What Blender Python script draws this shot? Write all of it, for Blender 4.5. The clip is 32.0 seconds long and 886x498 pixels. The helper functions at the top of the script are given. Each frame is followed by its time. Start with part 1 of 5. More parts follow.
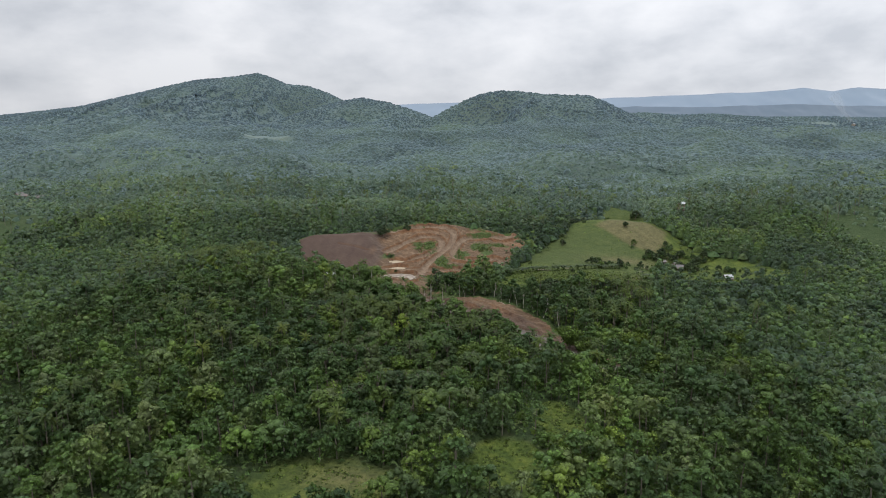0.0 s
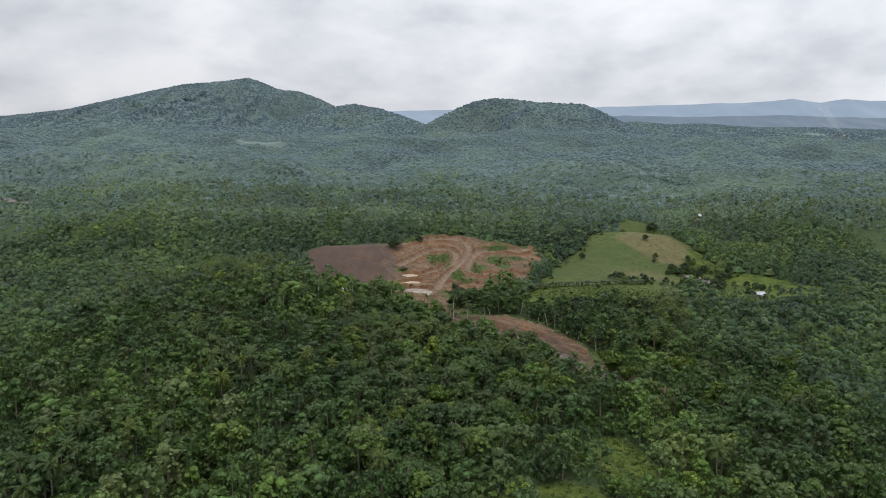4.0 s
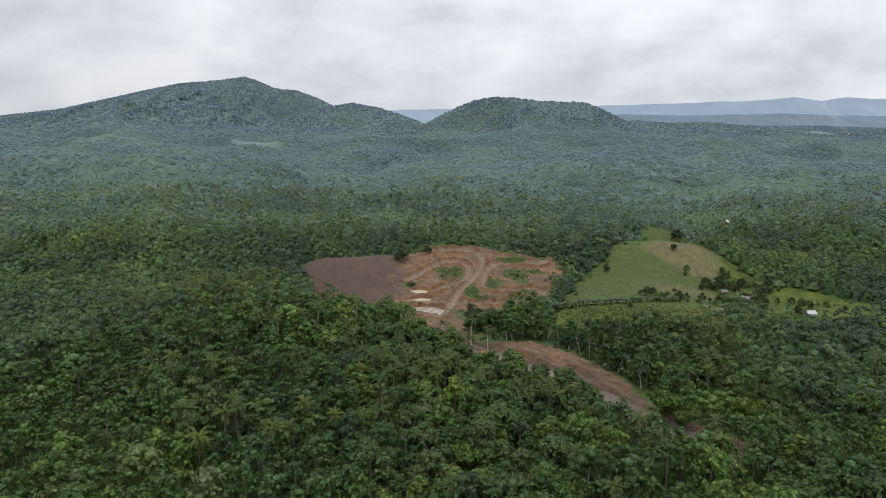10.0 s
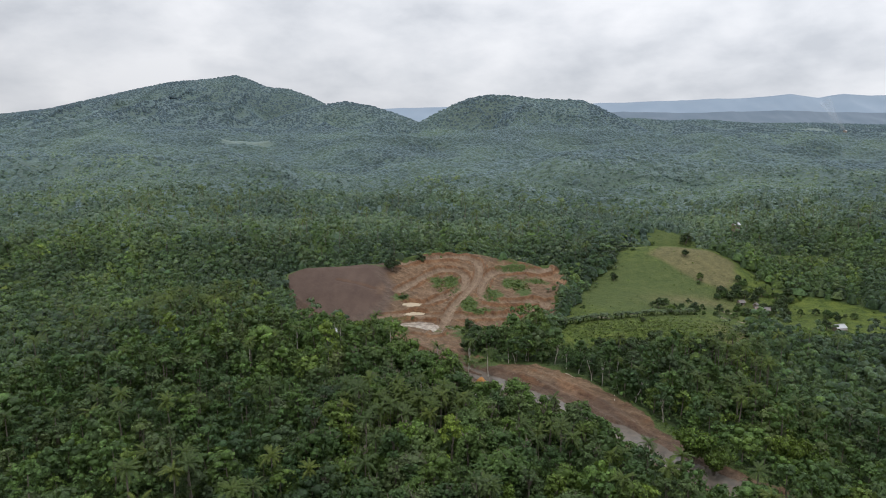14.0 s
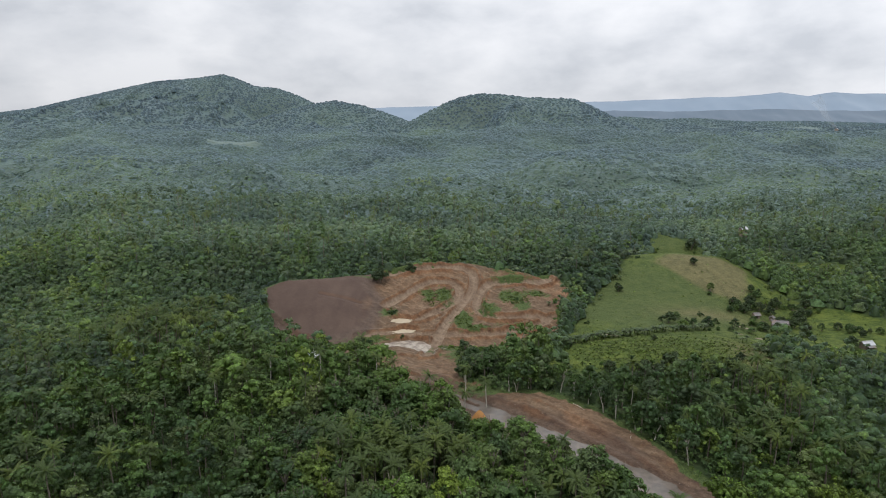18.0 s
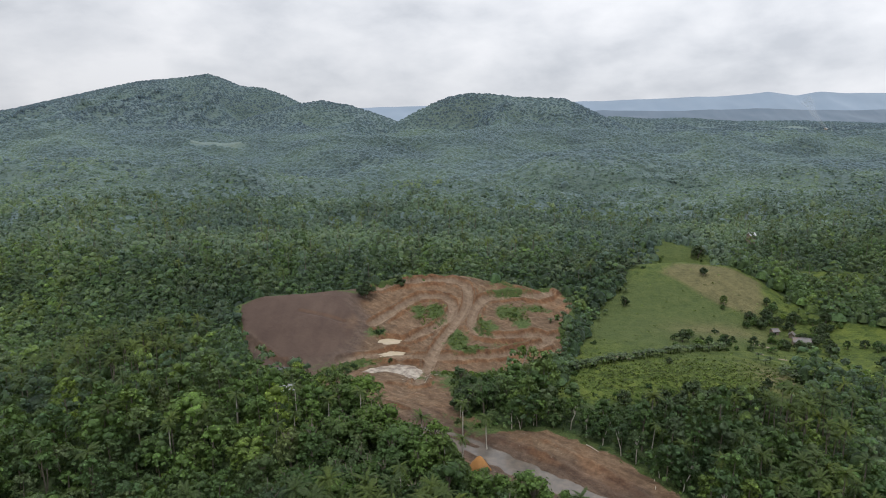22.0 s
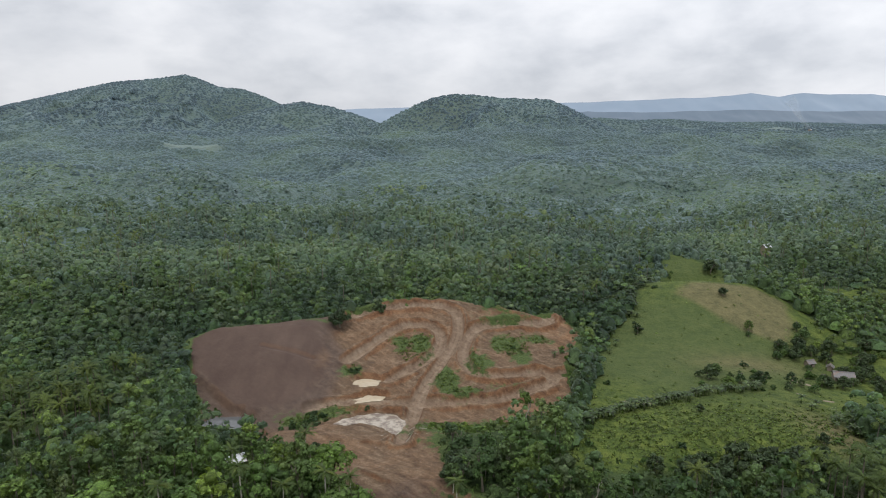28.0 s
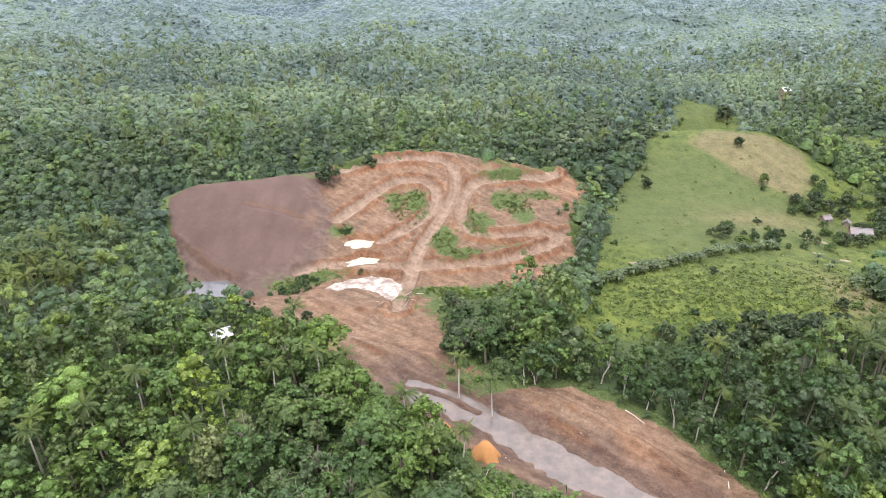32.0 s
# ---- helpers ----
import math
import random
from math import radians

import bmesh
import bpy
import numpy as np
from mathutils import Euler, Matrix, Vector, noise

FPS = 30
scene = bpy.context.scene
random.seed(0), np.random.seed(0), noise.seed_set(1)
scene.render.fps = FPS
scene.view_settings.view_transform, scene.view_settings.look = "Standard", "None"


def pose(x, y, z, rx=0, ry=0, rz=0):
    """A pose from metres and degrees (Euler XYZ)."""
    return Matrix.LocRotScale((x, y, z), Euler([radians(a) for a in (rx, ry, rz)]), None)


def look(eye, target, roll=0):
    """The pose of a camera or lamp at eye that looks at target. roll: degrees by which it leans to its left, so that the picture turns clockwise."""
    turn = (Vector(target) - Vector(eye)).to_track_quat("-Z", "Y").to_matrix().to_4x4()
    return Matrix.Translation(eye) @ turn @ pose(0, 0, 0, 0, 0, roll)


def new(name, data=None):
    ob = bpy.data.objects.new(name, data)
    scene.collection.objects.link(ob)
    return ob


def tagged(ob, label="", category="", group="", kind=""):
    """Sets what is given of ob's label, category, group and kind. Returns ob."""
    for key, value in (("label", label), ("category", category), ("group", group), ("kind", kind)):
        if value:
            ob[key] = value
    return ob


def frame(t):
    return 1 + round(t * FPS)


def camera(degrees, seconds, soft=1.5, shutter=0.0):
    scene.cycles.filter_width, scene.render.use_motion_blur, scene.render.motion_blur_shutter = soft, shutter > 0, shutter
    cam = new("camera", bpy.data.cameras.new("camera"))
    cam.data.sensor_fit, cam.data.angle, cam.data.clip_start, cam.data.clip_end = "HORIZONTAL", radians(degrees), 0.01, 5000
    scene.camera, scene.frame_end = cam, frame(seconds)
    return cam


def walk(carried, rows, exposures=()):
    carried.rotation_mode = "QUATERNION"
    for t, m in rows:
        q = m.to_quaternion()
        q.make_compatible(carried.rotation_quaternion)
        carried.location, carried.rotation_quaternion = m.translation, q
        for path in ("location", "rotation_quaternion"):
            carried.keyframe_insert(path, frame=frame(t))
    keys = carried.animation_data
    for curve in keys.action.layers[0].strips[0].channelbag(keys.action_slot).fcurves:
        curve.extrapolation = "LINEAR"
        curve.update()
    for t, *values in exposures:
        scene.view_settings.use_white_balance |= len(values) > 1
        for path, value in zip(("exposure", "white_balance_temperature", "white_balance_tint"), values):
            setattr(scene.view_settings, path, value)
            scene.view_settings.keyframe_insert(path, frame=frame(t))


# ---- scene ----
cam = camera(69.33, 32.0, soft=1.0)
walk(cam, [
    (0, pose(26.98, -34.94, 106.02, 78.19, 0.20, 1.34)),
    (1, pose(21.80, -29.33, 105.98, 78.42, -0.04, 1.04)),
    (2, pose(16.62, -23.76, 105.82, 78.63, -0.26, 0.80)),
    (3, pose(10.97, -18.56, 105.80, 78.77, -0.32, 0.52)),
    (6, pose(-0.00, 0.00, 106.17, 78.83, -0.51, 0.10)),
    (9, pose(-2.93, 22.63, 106.22, 78.77, -0.33, 0.12)),
    (11, pose(-2.99, 38.62, 106.36, 78.69, -0.22, 0.01)),
    (13, pose(-2.58, 55.71, 105.83, 78.63, -0.11, -0.24)),
    (17, pose(-2.65, 86.31, 106.43, 78.51, 0.06, -1.00)),
    (19, pose(-2.93, 102.11, 105.88, 78.54, 0.09, -1.49)),
    (21, pose(-3.48, 117.56, 106.23, 78.51, 0.12, -2.02)),
    (23, pose(-3.09, 133.69, 106.33, 78.54, 0.20, -2.46)),
    (25, pose(-2.69, 149.13, 105.87, 78.65, 0.22, -2.94)),
    (28, pose(-2.27, 173.04, 106.03, 78.65, 0.22, -3.71)),
    (30.5, pose(-1.57, 193.01, 106.15, 78.66, 0.23, -4.36)),
    (30.8, pose(-1.89, 193.74, 105.86, 78.73, 0.21, -4.46)),
    (31, pose(-2.11, 194.17, 105.65, 77.19, 0.23, -4.52)),
    (31.2, pose(-2.34, 194.53, 105.43, 74.39, 0.20, -4.56)),
    (31.5, pose(-2.69, 194.94, 105.08, 69.88, 0.23, -4.62)),
    (31.8, pose(-3.04, 195.24, 104.74, 65.71, 0.19, -4.63)),
    (32, pose(-3.27, 195.43, 104.52, 64.63, 0.23, -4.61)),
], exposures=[(0, 0.0, 6500, 10), (31.3, 0.0, 6500, 10), (31.65, 1.12, 6500, 18), (32, 1.4, 6500, 22)])

# ---------------------------------------------------------------- world and light
SUN_EL, SUN_AZ = radians(62), radians(200)


def build_world():
    w = bpy.data.worlds.new("overcast_sky")
    scene.world = w
    w.use_nodes = True
    nt = w.node_tree
    nt.nodes.clear()
    N = nt.nodes.new
    L = nt.links.new
    out = N("ShaderNodeOutputWorld")
    bg = N("ShaderNodeBackground")
    L(bg.outputs[0], out.inputs[0])
    sky = N("ShaderNodeTexSky")
    sky.sky_type = "NISHITA"
    sky.sun_disc = False
    sky.sun_elevation = SUN_EL
    sky.sun_rotation = SUN_AZ
    skyk = N("ShaderNodeMix")
    skyk.data_type = "RGBA"
    skyk.blend_type = "MULTIPLY"
    skyk.inputs[0].default_value = 1.0
    skyk.inputs[7].default_value = (0.085, 0.085, 0.085, 1)
    L(sky.outputs[0], skyk.inputs[6])
    # flattened banks of cloud
    tc = N("ShaderNodeTexCoord")
    sep = N("ShaderNodeSeparateXYZ")
    L(tc.outputs["Generated"], sep.inputs[0])

    def m(op, a, b=None, clamp=False):
        n = N("ShaderNodeMath")
        n.operation = op
        n.use_clamp = clamp
        for i, v in enumerate((a, b)):
            if v is None:
                continue
            if isinstance(v, (int, float)):
                n.inputs[i].default_value = v
            else:
                L(v, n.inputs[i])
        return n.outputs[0]

    def clouds(scale, detail, rough, dist, off):
        mp = N("ShaderNodeMapping")
        mp.inputs["Location"].default_value = off
        mp.inputs["Scale"].default_value = (scale, scale, scale * 2.1)
        L(tc.outputs["Generated"], mp.inputs[0])
        n = N("ShaderNodeTexNoise")
        n.inputs["Scale"].default_value = 1.0
        n.inputs["Detail"].default_value = detail
        n.inputs["Roughness"].default_value = rough
        n.inputs["Distortion"].default_value = dist
        L(mp.outputs[0], n.inputs["Vector"])
        return n.outputs["Fac"]

    big = clouds(2.6, 7, 0.5, 0.0, (3.1, 0.4, 0))
    small = clouds(7.5, 8, 0.52, 0.1, (9.2, 4.7, 0))
    mix = m("ADD", m("MULTIPLY", big, 0.5), m("MULTIPLY", small, 0.5))
    ramp = N("ShaderNodeValToRGB")
    e = ramp.color_ramp.elements
    e[0].position, e[0].color = 0.38, (0.57, 0.6, 0.655, 1)
    e[1].position, e[1].color = 0.62, (0.87, 0.885, 0.925, 1)
    mid = e.new(0.48)
    mid.color = (0.71, 0.735, 0.785, 1)
    L(mix, ramp.inputs[0])
    # thin spots let a little of the blue through
    cover = m("MULTIPLY", m("SUBTRACT", 0.36, mix), 4.0, True)
    cov = m("SUBTRACT", 0.97, m("MULTIPLY", cover, 0.25))
    both = N("ShaderNodeMix")
    both.data_type = "RGBA"
    L(cov, both.inputs[0])
    L(skyk.outputs[2], both.inputs[6])
    # an overcast sky is brightest overhead
    lift = N("ShaderNodeMix")
    lift.data_type = "RGBA"
    lift.blend_type = "MULTIPLY"
    lift.inputs[0].default_value = 1.0
    L(ramp.outputs[0], lift.inputs[6])
    east = m("MULTIPLY", sep.outputs[0], 0.16)
    L(m("ADD", m("ADD", 0.93, east), m("MULTIPLY", m("MAXIMUM", sep.outputs[2], 0.0), 1.1)), lift.inputs[7])
    L(lift.outputs[2], both.inputs[7])
    L(both.outputs[2], bg.inputs[0])
    bg.inputs[1].default_value = 1.0


build_world()
sun = new("sun", bpy.data.lights.new("sun", "SUN"))
sun.data.energy = 1.5
sun.data.angle = radians(11)
sun.data.color = (1.0, 0.975, 0.955)
sun.matrix_world = look((-40, -90, 300), (0, 0, 0))


# ---------------------------------------------------------------- materials
class Nodes:
    """Small helper round one material's node tree."""

    def __init__(self, name):
        self.mat = bpy.data.materials.new(name)
        self.mat.use_nodes = True
        self.t = self.mat.node_tree
        self.t.nodes.clear()
        self.out = self.t.nodes.new("ShaderNodeOutputMaterial")
        self.p = self.t.nodes.new("ShaderNodeBsdfPrincipled")
        self.link(self.p.outputs[0], self.out.inputs[0])

    def link(self, a, b):
        self.t.links.new(a, b)

    def node(self, kind, **props):
        n = self.t.nodes.new(kind)
        for k, v in props.items():
            n.inputs[k.replace("_", " ")].default_value = v
        return n

    def pos(self):
        return self.node("ShaderNodeNewGeometry").outputs["Position"]

    def noise(self, scale, detail=4, rough=0.55, vec=None, dist=0.0):
        n = self.node("ShaderNodeTexNoise", Scale=scale, Detail=detail, Roughness=rough, Distortion=dist)
        self.link(vec if vec else self.pos(), n.inputs["Vector"])
        return n.outputs["Fac"]

    def ramp(self, fac, stops):
        n = self.t.nodes.new("ShaderNodeValToRGB")
        e = n.color_ramp.elements
        e[0].position, e[0].color = stops[0][0], (*stops[0][1], 1)
        e[1].position, e[1].color = stops[-1][0], (*stops[-1][1], 1)
        for p, c in stops[1:-1]:
            e.new(p).color = (*c, 1)
        self.link(fac, n.inputs[0])
        return n.outputs[0]

    def mix(self, fac, a, b, mode="MIX"):
        n = self.t.nodes.new("ShaderNodeMix")
        n.data_type, n.blend_type = "RGBA", mode
        for i, v in ((0, fac), (6, a), (7, b)):
            if isinstance(v, (int, float)):
                n.inputs[i].default_value = v
            elif isinstance(v, tuple):
                n.inputs[i].default_value = (*v, 1)
            else:
                self.link(v, n.inputs[i])
        return n.outputs[2]

    def math(self, op, a, b=0.0, clamp=False):
        n = self.t.nodes.new("ShaderNodeMath")
        n.operation, n.use_clamp = op, clamp
        for i, v in enumerate((a, b)):
            if isinstance(v, (int, float)):
                n.inputs[i].default_value = v
            else:
                self.link(v, n.inputs[i])
        return n.outputs[0]

    def attr(self, name):
        n = self.t.nodes.new("ShaderNodeAttribute")
        n.attribute_name = name
        return n.outputs["Fac"]

    def bump(self, height, strength, distance):
        n = self.node("ShaderNodeBump", Strength=strength, Distance=distance)
        self.link(height, n.inputs["Height"])
        self.link(n.outputs[0], self.p.inputs["Normal"])

    def finish(self, color, rough=0.8, spec=0.3, metal=0.0):
        if isinstance(color, tuple):
            self.p.inputs["Base Color"].default_value = (*color, 1)
        else:
            self.link(color, self.p.inputs["Base Color"])
        if isinstance(rough, (int, float)):
            self.p.inputs["Roughness"].default_value = rough
        else:
            self.link(rough, self.p.inputs["Roughness"])
        self.p.inputs["Specular IOR Level"].default_value = spec
        self.p.inputs["Metallic"].default_value = metal
        return self.mat


def foliage(name, stops, grain=0.9, rough=0.55, spec=0.25, translucent=0.34, sheen=0.0, vary=1.0, stand=0.0, speck=2.0, deep=1.0, haze=(0.66, 0.84, 1.0)):
    """Leaves: the hue varies from plant to plant, and from leaf to leaf."""
    n = Nodes(name)
    who = n.math("FRACT", n.math("ADD", n.attr("tint"), n.node("ShaderNodeObjectInfo").outputs["Random"]))
    base = n.ramp(who, stops)
    leaf = n.node("ShaderNodeNewGeometry").outputs["Random Per Island"]
    grainy = n.mix(1.0, base, n.math("ADD", 1 - 0.6 * vary, n.math("MULTIPLY", n.math("POWER", leaf, 1.5), 1.25 * vary)), "MULTIPLY")
    patch = n.noise(grain, 3)
    col = n.mix(n.math("MULTIPLY", patch, 0.35), grainy, (0.03, 0.05, 0.02))
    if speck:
        # speckle multiplied into the colour imitates leaves catching or missing the sky's light
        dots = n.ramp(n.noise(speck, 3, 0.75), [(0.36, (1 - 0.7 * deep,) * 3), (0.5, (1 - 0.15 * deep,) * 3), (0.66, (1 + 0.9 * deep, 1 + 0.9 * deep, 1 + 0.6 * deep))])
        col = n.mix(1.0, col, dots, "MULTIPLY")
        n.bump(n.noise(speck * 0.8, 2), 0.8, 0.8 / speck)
    if stand:
        # older and younger stands
        col = n.mix(1.0, col, n.ramp(n.noise(stand, 4, 0.6), [(0.38, (0.6, 0.65, 0.7)), (0.5, (0.95, 0.95, 0.93)), (0.62, (1.35, 1.28, 1.0))]), "MULTIPLY")
        col = n.mix(1.0, col, n.ramp(n.noise(stand * 0.3, 3, 0.5), [(0.36, (0.8, 0.84, 0.9)), (0.64, (1.15, 1.12, 1.03))]), "MULTIPLY")
    n.finish(col, rough, spec)
    # bluish sheen imitates the veil of air in front of farther trees
    if sheen:
        n.p.inputs["Sheen Weight"].default_value = sheen
        n.p.inputs["Sheen Roughness"].default_value = 0.6
        n.p.inputs["Sheen Tint"].default_value = (*haze, 1)
    if translucent:
        tr = n.t.nodes.new("ShaderNodeBsdfTranslucent")
        n.link(n.mix(0.5, col, (0.16, 0.2, 0.03)), tr.inputs[0])
        mx = n.t.nodes.new("ShaderNodeMixShader")
        mx.inputs[0].default_value = translucent
        n.link(n.p.outputs[0], mx.inputs[1])
        n.link(tr.outputs[0], mx.inputs[2])
        n.link(mx.outputs[0], n.out.inputs[0])
    return n.mat


GREENS = [(0.0, (0.050, 0.092, 0.039)), (0.14, (0.073, 0.142, 0.043)), (0.28, (0.096, 0.146, 0.059)), (0.42, (0.064, 0.124, 0.043)),
          (0.55, (0.108, 0.189, 0.044)), (0.66, (0.068, 0.132, 0.054)), (0.76, (0.132, 0.172, 0.078)), (0.86, (0.082, 0.155, 0.043)),
          (0.95, (0.158, 0.232, 0.047)), (1.0, (0.068, 0.120, 0.044))]
# from here on, blue haze is mixed into the greens, more with distance
HAZED_MID_GREENS = [(0.0, (0.052, 0.096, 0.056)), (0.2, (0.069, 0.123, 0.060)), (0.4, (0.090, 0.131, 0.075)), (0.6, (0.058, 0.106, 0.062)),
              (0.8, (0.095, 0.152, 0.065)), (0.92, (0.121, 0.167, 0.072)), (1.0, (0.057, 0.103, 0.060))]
HAZED_LOW_GREENS = [(0.0, (0.049, 0.085, 0.066)), (0.2, (0.059, 0.102, 0.067)), (0.4, (0.072, 0.108, 0.081)), (0.6, (0.053, 0.093, 0.068)),
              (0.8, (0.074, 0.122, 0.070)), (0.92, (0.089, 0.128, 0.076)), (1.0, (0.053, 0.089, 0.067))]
HAZED_FAR_GREENS = [(0.0, (0.038, 0.065, 0.059)), (0.3, (0.046, 0.074, 0.062)), (0.6, (0.041, 0.070, 0.061)),
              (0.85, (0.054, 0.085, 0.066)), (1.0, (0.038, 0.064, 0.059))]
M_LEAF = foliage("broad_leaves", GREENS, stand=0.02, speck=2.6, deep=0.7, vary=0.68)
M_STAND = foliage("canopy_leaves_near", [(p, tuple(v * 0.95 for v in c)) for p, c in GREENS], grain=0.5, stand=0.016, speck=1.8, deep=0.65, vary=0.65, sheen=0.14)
M_MID = foliage("canopy_leaves", HAZED_MID_GREENS, grain=0.4, translucent=0.15, sheen=0.16, vary=0.28, stand=0.011, speck=1.0, deep=0.3)
M_LOW = foliage("hazed_leaves_beyond", HAZED_LOW_GREENS, grain=0.2, translucent=0.0, sheen=0.22, vary=0.2, stand=0.008, speck=0.6, deep=0.2, haze=(0.6, 0.82, 1.0))
M_FAR = foliage("hazed_distant_leaves", HAZED_FAR_GREENS, grain=0.06, translucent=0.0, sheen=0.28, rough=0.6, spec=0.3, vary=0.15, stand=0.005, speck=0.25, deep=0.2,
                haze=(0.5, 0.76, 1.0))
M_HILLWOOD = foliage("hazed_hillside_leaves", [(p, (c[0] * 0.6, c[1] * 0.64, c[2] * 0.82)) for p, c in HAZED_FAR_GREENS], grain=0.05, translucent=0.0, sheen=0.26, rough=0.6,
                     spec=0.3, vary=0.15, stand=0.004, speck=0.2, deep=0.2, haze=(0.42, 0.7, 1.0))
M_PALM = foliage("palm_fronds", [(0.0, (0.070, 0.104, 0.024)), (0.35, (0.050, 0.080, 0.026)), (0.6, (0.096, 0.134, 0.024)),
                                 (0.8, (0.048, 0.076, 0.026)), (1.0, (0.118, 0.150, 0.024))], spec=0.2, rough=0.55, speck=0.0, vary=0.6)
M_BANANA = foliage("banana_leaves", [(0.0, (0.066, 0.104, 0.036)), (0.5, (0.05, 0.082, 0.029)), (1.0, (0.084, 0.118, 0.046))],
                   spec=0.35, rough=0.45, translucent=0.3)
M_BAMBOO = foliage("bamboo_leaves", [(0.0, (0.103, 0.172, 0.027)), (0.5, (0.078, 0.132, 0.027)), (1.0, (0.130, 0.190, 0.032))],
                   translucent=0.35)
M_GRASS = foliage("grass_blades", [(0.0, (0.098, 0.148, 0.026)), (0.5, (0.080, 0.122, 0.023)), (1.0, (0.125, 0.162, 0.034))],
                  grain=0.3, translucent=0.3)


def bark(name, a, b):
    n = Nodes(name)
    c = n.mix(n.noise(2.5, 5), a, b)
    n.bump(n.noise(6, 4), 0.5, 0.05)
    return n.finish(c, 0.9, 0.15)


M_BARK = bark("grey_bark", (0.09, 0.075, 0.055), (0.24, 0.21, 0.17))
M_PALE_BARK = bark("pale_bark", (0.3, 0.27, 0.22), (0.5, 0.47, 0.41))


def ground_material():
    n = Nodes("forest_floor_and_grass")
    big, mid, fine = n.noise(0.02, 5), n.noise(0.2, 6, 0.62), n.noise(0.75, 5, 0.68)
    floor = n.ramp(mid, [(0.3, (0.026, 0.044, 0.018)), (0.55, (0.042, 0.066, 0.026)), (0.75, (0.06, 0.068, 0.034))])
    lush = n.ramp(n.math("ADD", n.math("MULTIPLY", mid, 0.6), n.math("MULTIPLY", fine, 0.4)),
                  [(0.39, (0.028, 0.048, 0.01)), (0.5, (0.066, 0.094, 0.018)), (0.61, (0.112, 0.138, 0.027))])
    olive = n.ramp(n.math("ADD", n.math("MULTIPLY", mid, 0.5), n.math("MULTIPLY", fine, 0.5)),
                   [(0.38, (0.046, 0.066, 0.022)), (0.5, (0.064, 0.086, 0.028)), (0.64, (0.084, 0.101, 0.036))])
    dry = n.ramp(n.math("ADD", n.math("MULTIPLY", mid, 0.5), n.math("MULTIPLY", fine, 0.5)),
                 [(0.38, (0.08, 0.074, 0.036)), (0.5, (0.122, 0.108, 0.053)), (0.66, (0.168, 0.142, 0.072))])
    c = n.mix(n.attr("grass"), floor, lush)
    c = n.mix(n.attr("olive"), c, olive)
    c = n.mix(n.attr("dry"), c, dry)
    c = n.mix(n.math("MULTIPLY", big, 0.25), c, (0.05, 0.07, 0.025))
    n.bump(n.math("ADD", n.math("MULTIPLY", fine, 1.5), n.math("MULTIPLY", mid, 3.0)), 0.9, 0.5)
    return n.finish(c, 0.9, 0.15)


def hill_material():
    """Wooded hills at a distance: closed canopy in uneven tones, paler clearings, haze imitated by sheen."""
    n = Nodes("hazed_wooded_hills")
    a, b, c3 = n.noise(0.004, 5), n.noise(0.02, 6), n.noise(0.09, 5)
    c = n.ramp(n.math("ADD", n.math("MULTIPLY", a, 0.35), n.math("ADD", n.math("MULTIPLY", b, 0.35), n.math("MULTIPLY", c3, 0.3))),
               [(0.38, (0.032, 0.056, 0.040)), (0.5, (0.043, 0.071, 0.048)), (0.63, (0.056, 0.088, 0.055))])
    c = n.mix(1.0, c, n.ramp(n.noise(0.11, 3, 0.75), [(0.38, (0.75, 0.77, 0.8)), (0.62, (1.2, 1.18, 1.14))]), "MULTIPLY")
    c = n.mix(n.attr("grass"), c, n.ramp(c3, [(0.38, (0.055, 0.08, 0.05)), (0.62, (0.078, 0.105, 0.062))]))
    n.bump(n.math("ADD", c3, n.math("MULTIPLY", b, 2.0)), 0.4, 8.0)
    # blue sheen painted on in place of haze over the far ground
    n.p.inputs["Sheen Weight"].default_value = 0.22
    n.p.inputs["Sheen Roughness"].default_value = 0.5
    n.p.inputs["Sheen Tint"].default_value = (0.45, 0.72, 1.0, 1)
    return n.finish(c, 0.6, 0.4)


